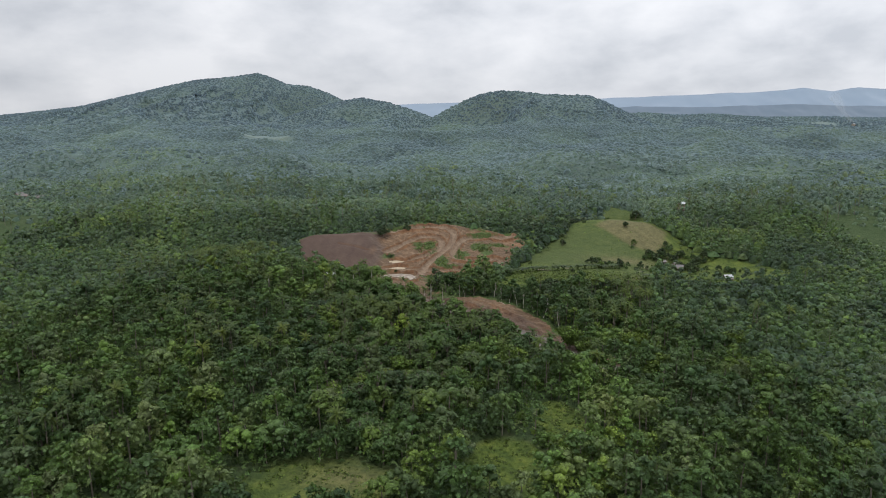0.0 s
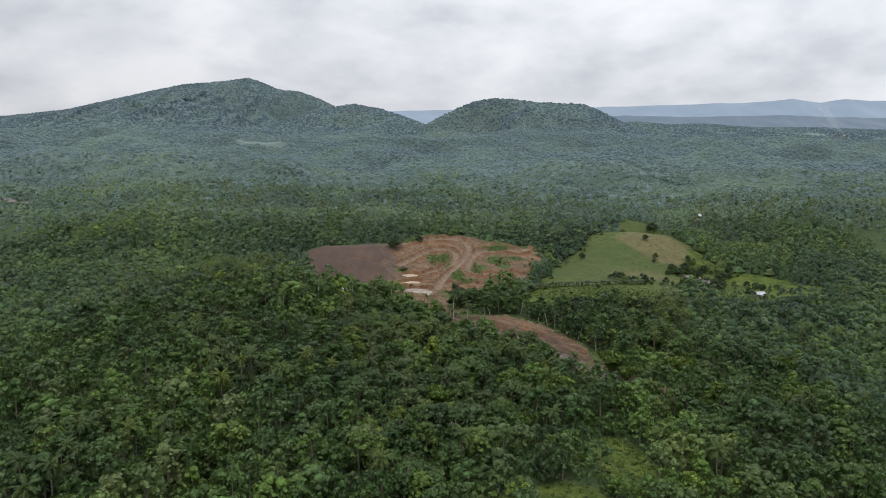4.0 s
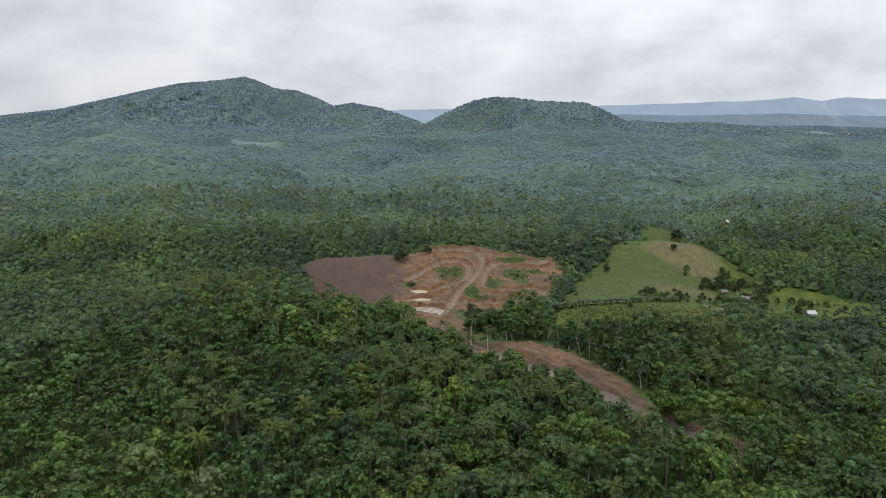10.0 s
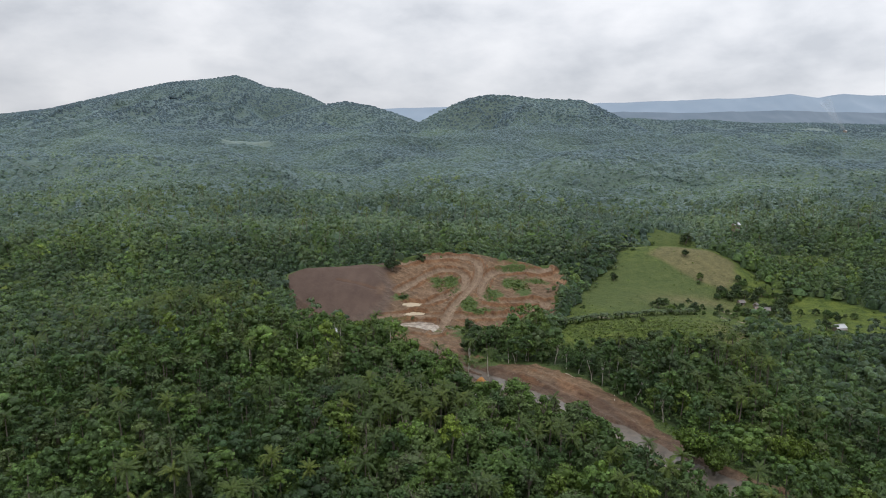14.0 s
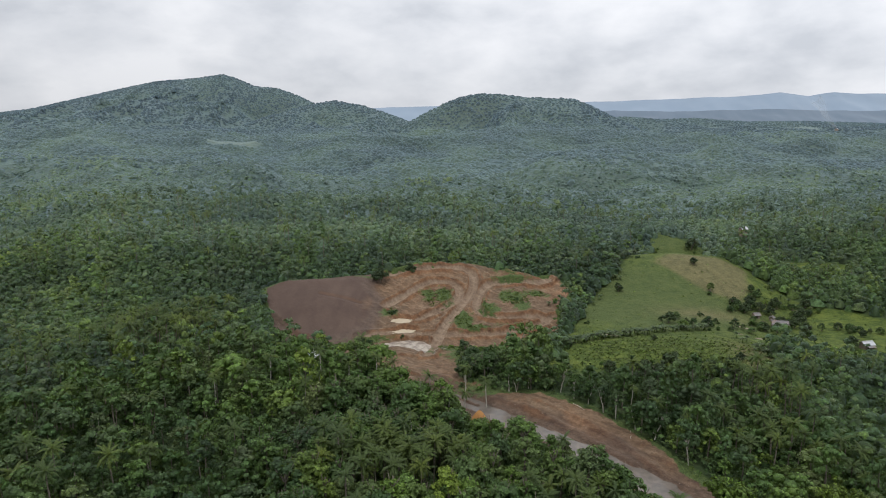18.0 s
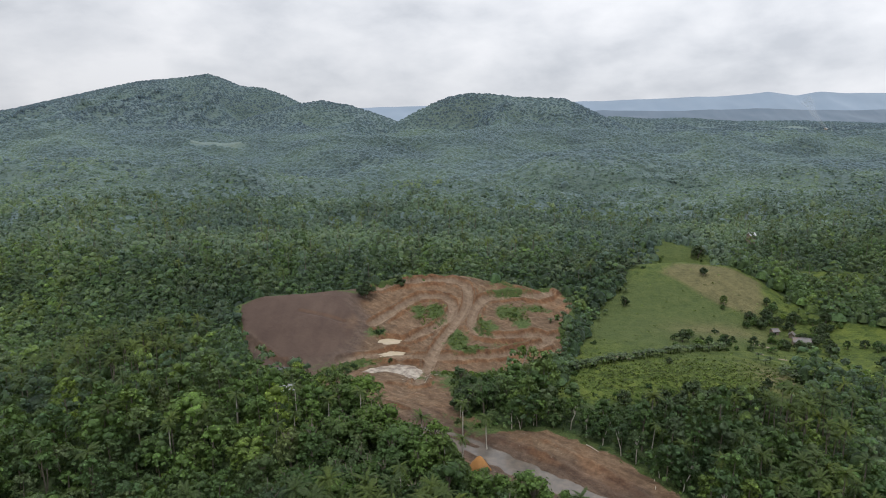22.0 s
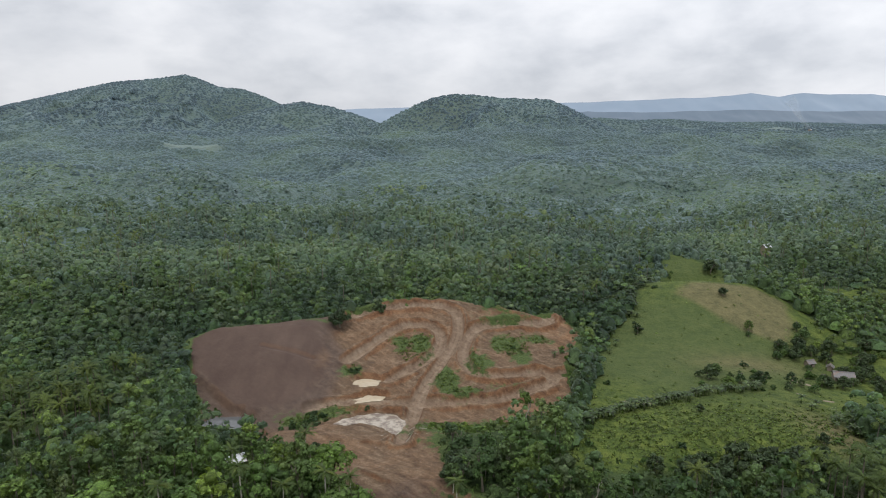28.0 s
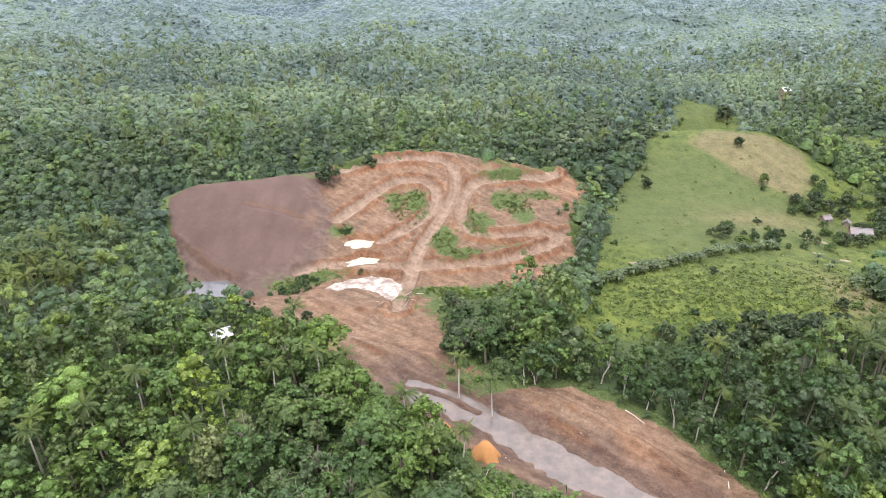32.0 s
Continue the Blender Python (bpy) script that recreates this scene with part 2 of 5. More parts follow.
def soil_material():
    n = Nodes("bare_earth")
    big, mid, fine = n.noise(0.05, 5), n.noise(0.35, 7, 0.62), n.noise(2.6, 6)
    # bulldozer streaks
    mp = n.node("ShaderNodeMapping")
    mp.vector_type = "TEXTURE"
    mp.inputs["Scale"].default_value = (11.0, 2.2, 3.0)
    mp.inputs["Rotation"].default_value = (0, 0, -0.76)
    n.link(n.pos(), mp.inputs[0])
    streak = n.noise(1.0, 6, 0.6, mp.outputs[0])
    v = n.math("ADD", n.math("MULTIPLY", mid, 0.35), n.math("ADD", n.math("MULTIPLY", streak, 0.45), n.math("MULTIPLY", fine, 0.2)))
    orange = n.ramp(v, [(0.40, (0.074, 0.047, 0.029)), (0.5, (0.120, 0.080, 0.049)), (0.60, (0.175, 0.125, 0.082))])
    red = n.ramp(v, [(0.40, (0.082, 0.050, 0.029)), (0.5, (0.135, 0.084, 0.049)), (0.60, (0.193, 0.126, 0.077))])
    c = n.mix(n.math("MULTIPLY", n.math("SUBTRACT", big, 0.42), 5.0, True), orange, red)
    # rain has drawn the graded slope out downhill
    mp2 = n.node("ShaderNodeMapping")
    mp2.inputs["Scale"].default_value = (0.144, 0.049, 0.086)
    mp2.inputs["Rotation"].default_value = (0, 0, -0.35)
    n.link(n.pos(), mp2.inputs[0])
    rill = n.math("ADD", n.math("MULTIPLY", n.noise(1.0, 6, 0.6, mp2.outputs[0]), 0.55), n.math("MULTIPLY", n.noise(0.06, 4), 0.45))
    slope = n.ramp(rill, [(0.34, (0.056, 0.036, 0.028)), (0.5, (0.072, 0.048, 0.037)), (0.66, (0.090, 0.061, 0.047))])
    c = n.mix(n.attr("slope"), c, slope)
    c = n.mix(n.attr("fresh"), c, n.ramp(v, [(0.38, (0.113, 0.061, 0.031)), (0.5, (0.180, 0.102, 0.054)), (0.62, (0.242, 0.150, 0.086))]))
    # freshly cut faces are redder; this also paints the ledges' shaded sides
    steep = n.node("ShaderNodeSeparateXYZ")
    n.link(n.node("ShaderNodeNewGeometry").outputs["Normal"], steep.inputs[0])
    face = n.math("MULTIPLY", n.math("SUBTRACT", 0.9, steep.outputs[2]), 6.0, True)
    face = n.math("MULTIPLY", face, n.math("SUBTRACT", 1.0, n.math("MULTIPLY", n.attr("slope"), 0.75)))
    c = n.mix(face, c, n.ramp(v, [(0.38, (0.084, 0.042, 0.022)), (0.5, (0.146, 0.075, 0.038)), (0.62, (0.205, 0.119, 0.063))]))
    track = n.ramp(v, [(0.36, (0.152, 0.108, 0.073)), (0.5, (0.204, 0.150, 0.105)), (0.64, (0.258, 0.197, 0.142))])
    c = n.mix(n.attr("track"), c, track)
    mud = n.ramp(v, [(0.36, (0.040, 0.025, 0.017)), (0.5, (0.068, 0.044, 0.031)), (0.64, (0.112, 0.077, 0.055))])
    c = n.mix(n.attr("mud"), c, mud)
    weeds = n.ramp(fine, [(0.38, (0.03, 0.05, 0.016)), (0.62, (0.08, 0.11, 0.03))])
    w = n.math("MULTIPLY", n.math("SUBTRACT", n.math("ADD", n.attr("weeds"), n.math("MULTIPLY", mid, 1.2)), 0.88), 5.0, True)
    c = n.mix(w, c, weeds)
    # clods, wheel marks and gravel
    c = n.mix(n.math("SUBTRACT", 1.0, n.math("MULTIPLY", n.attr("slope"), 0.8)), c, n.ramp(n.noise(0.9, 6, 0.75), [(0.36, (0.78, 0.77, 0.76)), (0.5, (1.0, 1.0, 1.0)), (0.66, (1.2, 1.21, 1.24))]), "MULTIPLY")
    rough_bits = n.math("ADD", fine, n.math("MULTIPLY", n.math("ADD", mid, streak), 2.5))
    n.bump(n.math("MULTIPLY", rough_bits, n.math("SUBTRACT", 1.0, n.math("MULTIPLY", n.attr("slope"), 0.6))), 0.8, 0.45)
    rough = n.math("SUBTRACT", 0.9, n.math("MULTIPLY", n.attr("mud"), 0.3))
    return n.finish(c, rough, 0.25)


def water_material(name, a, b, rough, cut=0.36, edge=3.4):
    n = Nodes(name)
    c = n.mix(n.math("MULTIPLY", n.math("SUBTRACT", n.noise(0.35, 6, 0.65), cut), edge, True), a, b)
    n.bump(n.noise(1.2, 3), 0.08, 0.05)
    return n.finish(c, rough, 0.35)


M_GROUND, M_HILL, M_SOIL = ground_material(), hill_material(), soil_material()
M_MILK = water_material("milky_pond_water", (0.33, 0.27, 0.185), (0.42, 0.36, 0.265), 0.3)
M_MUDWATER = water_material("muddy_water", (0.13, 0.1, 0.077), (0.33, 0.29, 0.235), 0.35, 0.42, 7.0)
M_STREAM = water_material("grey_stream_water", (0.085, 0.075, 0.065), (0.135, 0.112, 0.092), 0.2)
M_DARKPOND = water_material("dark_pond_water", (0.07, 0.075, 0.075), (0.1, 0.1, 0.1), 0.08)

# ---------------------------------------------------------------- the lie of the land
SITE = [(-97, 449), (-85, 457), (-62, 460), (-42, 465), (-28, 472), (-13, 477), (3, 481), (23, 481), (38, 474), (55, 469),
        (74, 468), (80, 452), (72, 440), (66, 428), (63, 404), (48, 393), (29, 381), (8, 377), (10, 345), (22, 328),
        (40, 326), (56, 312), (67, 294), (78, 268), (92, 248), (104, 236), (96, 226), (80, 232), (66, 250), (52, 274),
        (40, 287), (27, 292), (14, 301), (-3, 323), (-20, 344), (-50, 377), (-58, 386), (-66, 386), (-76, 390), (-80, 403), (-83, 416), (-89, 427), (-93, 437)]
MEADOW = [(60, 372), (66, 395), (76, 415), (90, 445), (104, 470), (124, 495), (140, 515), (150, 530), (171, 574), (196, 557),
          (190, 522), (190, 503), (199, 489), (206, 474), (210, 462), (213, 450), (235, 440), (260, 400), (240, 370), (205, 368), (183, 378),
          (170, 390), (152, 380), (148, 352), (118, 343), (80, 345), (50, 345), (47, 357)]
STREAM = [(-3, 333), (2, 331), (8, 327), (16, 319), (24, 310), (33, 302), (41, 295), (51, 285), (62, 272), (72, 258), (84, 244), (96, 232)]
TRACKS = [[(-27, 469), (-15, 473), (2, 476), (16, 476), (23.5, 470), (23.3, 456), (19, 444), (14.5, 435), (9.4, 423), (3.2, 409), (0, 393), (-4, 372)],
          [(-27, 434.5), (-17.5, 446), (-9, 455.5), (-3, 460.5), (5.7, 462), (13, 458), (15, 451), (13, 443), (7.5, 434), (0.7, 427), (-9, 419)],
          [(48, 473), (63, 468), (69, 465.5), (65, 461), (46, 460), (34, 459.5), (28.5, 454.6), (23.7, 443), (23, 432), (26, 422), (34, 420), (45, 420),
           (53, 422), (59, 419), (58, 415), (52, 412), (42, 407), (31, 404), (16, 403.5), (-4, 404), (-25, 407), (-40, 408)],
          [(59, 419), (67, 421), (70, 417)]]
# low ledges left by the digger along the strip
LEDGES = [[(-19, 343), (-7, 334.5), (6, 330), (15, 321)], [(-3, 340), (16, 328), (29, 319), (40, 307), (50, 295), (62, 279)],
          [(-34, 366), (-20, 357), (-8, 345)], [(34, 322), (47, 308), (58, 293), (70, 272)], [(-38, 384), (-22, 374), (-6, 371)]]
# the large muddy pond and the spit that cuts into it
MUD_POND = [(-29, 392.5), (-25, 396), (-20, 398.5), (-13, 400), (-6, 398), (-2.5, 393), (-3.5, 386), (-6, 380.5), (-8.5, 384), (-11, 388), (-15, 390.5), (-19, 392.5), (-24, 390.5)]
# standing water: centre, half sizes, level
PONDS = [(-17.5, 419.5, 5.6, 3.5, 1.4), (-16, 408.6, 6.2, 3.0, -0.8), (-70.5, 400, 10.0, 6.5, -5.6)]


def rounded(line, times=2):
    """Corners cut off a polyline."""
    for _ in range(times):
        q = [line[0]]
        for (ax, ay), (bx, by) in zip(line, line[1:]):
            q += [(0.75 * ax + 0.25 * bx, 0.75 * ay + 0.25 * by), (0.25 * ax + 0.75 * bx, 0.25 * ay + 0.75 * by)]
        line = q + [line[-1]]
    return line


TRACKS = [rounded(t) for t in TRACKS]
LEDGES = [rounded(t) for t in LEDGES]


def sst(a, b, v):
    t = np.clip((v - a) / (b - a), 0, 1)
    return t * t * (3 - 2 * t)


def bell(x, y, cx, cy, rx, ry):
    return np.exp(-(((x - cx) / rx) ** 2 + ((y - cy) / ry) ** 2))


def vnoise(x, y, s):
    ix, iy = np.floor(x), np.floor(y)
    fx, fy = x - ix, y - iy
    fx, fy = fx * fx * (3 - 2 * fx), fy * fy * (3 - 2 * fy)

    def h(a, b):
        v = np.sin(a * 127.1 + b * 311.7 + s * 74.7) * 43758.5453
        return v - np.floor(v)
    return (h(ix, iy) * (1 - fx) + h(ix + 1, iy) * fx) * (1 - fy) + (h(ix, iy + 1) * (1 - fx) + h(ix + 1, iy + 1) * fx) * fy


def fbm(x, y, s, octaves=4):
    v, a = 0, 0.5
    for o in range(octaves):
        v, a = v + a * (vnoise(x * 2 ** o, y * 2 ** o, s + o * 3.7) - 0.5), a * 0.52
    return v


def seg_dist(x, y, line, closed=False):
    best = np.full(np.shape(x), 1e9)
    pts = line + line[:1] if closed else line
    for (ax, ay), (bx, by) in zip(pts, pts[1:]):
        dx, dy = bx - ax, by - ay
        t = np.clip(((x - ax) * dx + (y - ay) * dy) / (dx * dx + dy * dy), 0, 1)
        best = np.minimum(best, np.hypot(x - ax - t * dx, y - ay - t * dy))
    return best


def inside(x, y, poly):
    odd = np.zeros(np.shape(x), bool)
    for (ax, ay), (bx, by) in zip(poly, poly[1:] + poly[:1]):
        if ay != by:
            odd ^= ((ay > y) != (by > y)) & (x < (bx - ax) * (y - ay) / (by - ay) + ax)
    return odd


def signed(x, y, poly):
    """Metres inside a polygon (negative outside)."""
    d = seg_dist(x, y, poly, True)
    return np.where(inside(x, y, poly), d, -d)


def ridge(x, y, y0, depth, profile, power=1.25):
    """A range whose crest lies along y0; spurs and gullies run down from it."""
    px, pz = zip(*profile)
    foot = np.interp(x, px, pz)
    fall = np.clip(np.where(y < y0, (y0 - y) / depth, (y - y0) / (depth * 0.9)), 0, 1)
    wx = x + 160 * fbm(x / 500, y / 500, 41, 3)
    gully = np.abs(fbm(wx / 330, y / 900, 31, 4)) * 2.2 + 0.35 * np.abs(fbm(x / 120, y / 160, 37, 3))
    cut = 1 - 1.9 * gully * sst(0.02, 0.3, fall) * (1 - 0.5 * fall)
    return foot * (1 - fall) ** power * np.clip(cut, 0.2, 1.2)


MOUNTAIN = [(-3400, 20), (-2700, 70), (-2287, 112), (-2112, 128), (-1850, 158), (-1629, 207), (-1410, 254), (-1280, 280), (-1124, 293),
            (-1039, 301), (-967, 314), (-898, 292), (-816, 256), (-718, 250), (-621, 215), (-551, 182), (-454, 130), (-286, 60), (0, 20)]
SPUR = [(-900, 20), (-663, 110), (-519, 149), (-435, 169), (-376, 178), (-258, 157), (-164, 127), (-23, 75), (60, 20)]
EAST_HILL = [(-160, 20), (-83, 90), (-18, 125), (46, 156), (110, 182), (173, 195), (258, 192), (343, 183), (428, 179), (513, 177),
             (577, 154), (653, 118), (728, 84), (820, 30)]
PLATEAU = [(560, 30), (711, 108), (966, 116), (1137, 104), (1307, 109), (1562, 92), (1843, 94), (2174, 85), (2700, 60)]


def open_land(x, y):
    z = 1.5 + 12 * bell(x, y, -150, 230, 95, 150) + 8 * bell(x, y, -70, 325, 40, 38)
    z = z - 9 * bell(x, y, 165, 255, 95, 95)
    z = z + 14 * sst(430, 540, y) * (1 - 0.75 * sst(60, 260, x)) + 6 * bell(x, y, -130, 565, 130, 70)
    z = z + 10.5 * bell(x, y, 168, 498, 58, 38) - 15 * bell(x, y, 168, 533, 42, 15) - 7 * bell(x, y, 218, 492, 16, 22) + 5 * bell(x, y, 105, 362, 42, 20) - 6 * bell(x, y, 195, 425, 55, 45)
    z = z + 9 * bell(x, y, 178, 576, 36, 24) + 17 * bell(x, y, 400, 565, 130, 105)
    r = np.hypot(x, y)
    z = z + 5 * fbm(x / 70, y / 70, 3) * sst(15, 60, np.abs(x - 20) + np.abs(y - 390) * 0.4)
    z = z + 135 * fbm(x / 400, y / 280, 11, 4) * sst(560, 1250, r) + 12 * sst(700, 2000, y)
    # rounded knolls with sharp hollows between them
    z = z + (85 * np.abs(fbm(x / 240, y / 190, 71, 3)) - 9) * sst(560, 800, r)
    return z


def hills(x, y):
    return np.maximum.reduce([ridge(x, y, 3220, 1900, MOUNTAIN, 1.5), ridge(x, y, 2700, 1250, SPUR, 1.4), ridge(x, y, 2450, 900, EAST_HILL, 1.1),
                              ridge(x, y, 3300, 1500, PLATEAU, 1.3)])


def dug_land(x, y):
    z = np.interp(y, [230, 260, 300, 340, 375, 395, 405, 420, 440, 460, 470, 480], [-4, -2, 0, 0.3, -0.5, -2.6, -1, 2.5, 6, 11.5, 15.5, 18.5])
    z = np.where(y > 440, z * (1 - 0.14 * sst(40, 80, x)), z)
    left = np.interp(y, [380, 395, 404, 430, 455, 470], [-3, -6, -5, 6, 14.3, 16])
    k = sst(-20, -44, x + 16 * fbm(x / 15, y / 15, 6)) * sst(380, 398, y)
    z = z * (1 - k) + left * k
    # the graded slope ends in a bank above the pond
    fall = ((x + 90) * 29 + (y - 428) * 34) / 44.7 + 4 * fbm(x / 9, y / 9, 28)
    z = z - 2.4 * sst(1.2, -2.2, fall) * sst(-46, -56, x)
    gully = seg_dist(x, y, [(-64, 443), (-53, 439), (-41, 434)])
    z = z - 1.0 * np.exp(-(gully / 1.3) ** 2)
    d = np.minimum.reduce([seg_dist(x, y, t) for t in TRACKS])
    rx, ry = 0.8 * x + 0.6 * y, 0.8 * y - 0.6 * x
    z = z - 1.8 * np.exp(-(d / 2.6) ** 8) + (0.5 + 1.6 * vnoise(rx / 9, ry / 9, 2)) * np.exp(-((d - 4.0) / 1.2) ** 2) * (1 - k)
    z = z - 0.22 * np.exp(-((d - 1.0) / 0.4) ** 2)
    ds = seg_dist(x, y, STREAM)
    z = z - 1.7 * np.exp(-(ds / 6.0) ** 2)
    # the cut bank on the far side of the stream
    z = z + 1.5 * sst(6, 13, ds) * sst(380, 340, y)
    le = np.minimum.reduce([seg_dist(x, y, t) for t in LEDGES])
    z = z + (0.4 + 1.3 * vnoise(x / 6, y / 6, 13)) * np.exp(-(le / 1.15) ** 2)
    flat = sst(392, 380, y) * sst(6, 10, ds)
    z = z + 0.5 * flat * fbm((x + y) / 2.2, (y - x) / 9, 19, 3)
    z = z + (1.9 * fbm(rx / 13, ry / 13, 5) * sst(1.0, 5, d) + 1.5 * fbm(rx / 3.2, ry / 3.2, 8) * sst(1.8, 4, d)) * (1 - 0.9 * k) * (0.5 + 0.5 * sst(3.5, 9, ds)) + k * (1.6 * fbm(x / 24, y / 30, 18) + 0.3 * fbm(x / 3, y / 6, 20))
    for cx, cy, px, py, lev in PONDS:
        q = np.hypot((x - cx) / px, (y - cy) / py) * (1 - 0.5 * fbm(x / 4, y / 4, 57))
        m = sst(1.75, 1.1, q)
        z = z * (1 - m) + m * np.where(q < 1.0, lev - 0.4, lev - 0.4 + 1.2 * (q - 1.0))
    q = seg_dist(x, y, MUD_POND, True) * np.where(inside(x, y, MUD_POND), -1, 1) + 2.4 * fbm(x / 3, y / 3, 58)
    m = sst(3.2, 0.4, q)
    return z * (1 - m) + m * (-3.1 + 0.28 * np.clip(q + 1.0, 0, 4))


def height(x, y):
    x, y = np.asarray(x, float), np.asarray(y, float)
    z = open_land(x, y)
    up = hills(x, y)
    z = np.where(up > 3, np.maximum(z * (1 - sst(0, 90, up)) + up, z * 0.5 + up * 0.5), z)
    near = (np.abs(x) < 130) & (y > 200) & (y < 510)
    if near.any():
        s = signed(x[near], y[near], SITE)
        k = sst(-9, 1, s)
        z = z.copy()
        z[near] = z[near] * (1 - k) + dug_land(x[near], y[near]) * k
    return z


def mesh_object(name, verts, faces, mat, smooth=False, attrs=None, parent=None):
    me = bpy.data.meshes.new(name)
    verts = np.asarray(verts, np.float32)
    faces = np.asarray(faces, np.int32)
    n = faces.shape[1]
    me.vertices.add(len(verts))
    me.vertices.foreach_set("co", verts.ravel())
    me.loops.add(faces.size)
    me.loops.foreach_set("vertex_index", faces.ravel())
    me.polygons.add(len(faces))
    me.polygons.foreach_set("loop_start", np.arange(0, faces.size, n, dtype=np.int32))
    me.polygons.foreach_set("loop_total", np.full(len(faces), n, np.int32))
    if smooth:
        me.polygons.foreach_set("use_smooth", np.ones(len(faces), bool))
    for k, v in (attrs or {}).items():
        a = me.attributes.new(k, "FLOAT", "POINT")
        a.data.foreach_set("value", np.asarray(v, np.float32).ravel())
    me.update(calc_edges=True)
    me.materials.append(mat)
    ob = new(name, me)
    if parent:
        ob.parent = parent
    return ob


def grid_faces(rows, cols, wrap=False):
    r = np.arange(rows - 1)[:, None]
    c = np.arange(cols if wrap else cols - 1)[None, :]
    c2 = (c + 1) % cols
    return np.stack([r * cols + c, r * cols + c2, (r + 1) * cols + c2, (r + 1) * cols + c], -1).reshape(-1, 4)


CLEARINGS = [(-12, 129, 25, 14), (63, 172, 9, 18), (42, 142, 13, 19), (-131, 583, 10, 5), (-270, 445, 16, 16), (-150, 640, 9, 6),
             (-90, 640, 36, 13), (255, 505, 24, 14), (-64, 374, 13, 10), (-250, 720, 20, 9), (150, 800, 18, 7),
             (-536, 1851, 75, 45), (1072, 1965, 60, 38), (1653, 2993, 110, 60), (-296, 479, 12, 13), (-420, 1250, 34, 16), (620, 1300, 40, 18)]


def clear_mask(x, y):
    v = np.zeros(np.shape(x))
    for cx, cy, rx, ry in CLEARINGS:
        q = ((x - cx) / rx) ** 2 + ((y - cy) / ry) ** 2
        v = np.maximum(v, sst(1.25, 0.7, q + 0.5 * fbm(x / 9, y / 9, 21)))
    return v


def build_ground():
    az = np.concatenate([np.arange(-50, 50, 0.38), np.arange(50, 310, 6.5)])
    rad = [0.02, 4.0]
    while rad[-1] < 4900:
        r = rad[-1]
        rad.append(r + (9 if r < 110 else 2.4 if r < 560 else r * 0.0125))
    R, A = np.meshgrid(np.array(rad), np.radians(az), indexing="ij")
    x, y = R * np.sin(A), 40 + R * np.cos(A)
    z = height(x.ravel(), y.ravel()).reshape(x.shape)
    # lowered under the sheet of bare earth
    s = np.full(x.shape, -99.0)
    near = (np.abs(x) < 130) & (y > 200) & (y < 510)
    s[near] = signed(x[near], y[near], SITE)
    z = z - 2.5 * sst(1.0, 4.0, s)
    gm = np.zeros(x.shape)
    box = (x > 30) & (x < 290) & (y > 320) & (y < 600)
    gm[box] = sst(-3, 2, signed(x[box], y[box], MEADOW) + 4 * fbm(x[box] / 12, y[box] / 12, 2))
    lush = np.maximum(gm, clear_mask(x, y))
    lush = np.maximum(lush, 0.55 * sst(-6, -1, s) * (s < 3))
    olive = gm * np.clip(bell(x, y, 120, 445, 60, 50) * 1.6 + bell(x, y, 175, 560, 30, 25), 0, 1)
    crop = signed(x, y, [(139, 490), (162, 459), (178, 449), (191, 464), (197, 485), (186, 500), (155, 503)])
    dry = gm * np.clip(sst(-2, 2.5, crop + 3 * fbm(x / 8, y / 8, 44)) * 0.95 + 1.1 * bell(x, y, 143, 362, 10, 18) + 0.8 * bell(x, y, 150, 432, 25, 9), 0, 1)
    dry = np.maximum(dry, 0.7 * clear_mask(x, y) * bell(x, y, -5, 134, 16, 9))
    n = x.size
    co = np.stack([x.ravel(), y.ravel(), z.ravel()], 1)
    ob = mesh_object("ground", co, grid_faces(*x.shape, wrap=True)[:, ::-1], M_GROUND, True,
                     {"grass": lush, "olive": olive, "dry": dry})
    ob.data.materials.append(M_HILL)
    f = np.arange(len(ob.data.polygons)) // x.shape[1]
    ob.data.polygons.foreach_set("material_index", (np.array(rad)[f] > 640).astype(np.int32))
    tagged(ob, "rolling forest floor, meadows and wooded hills reaching the horizon", "ground", kind="structure")


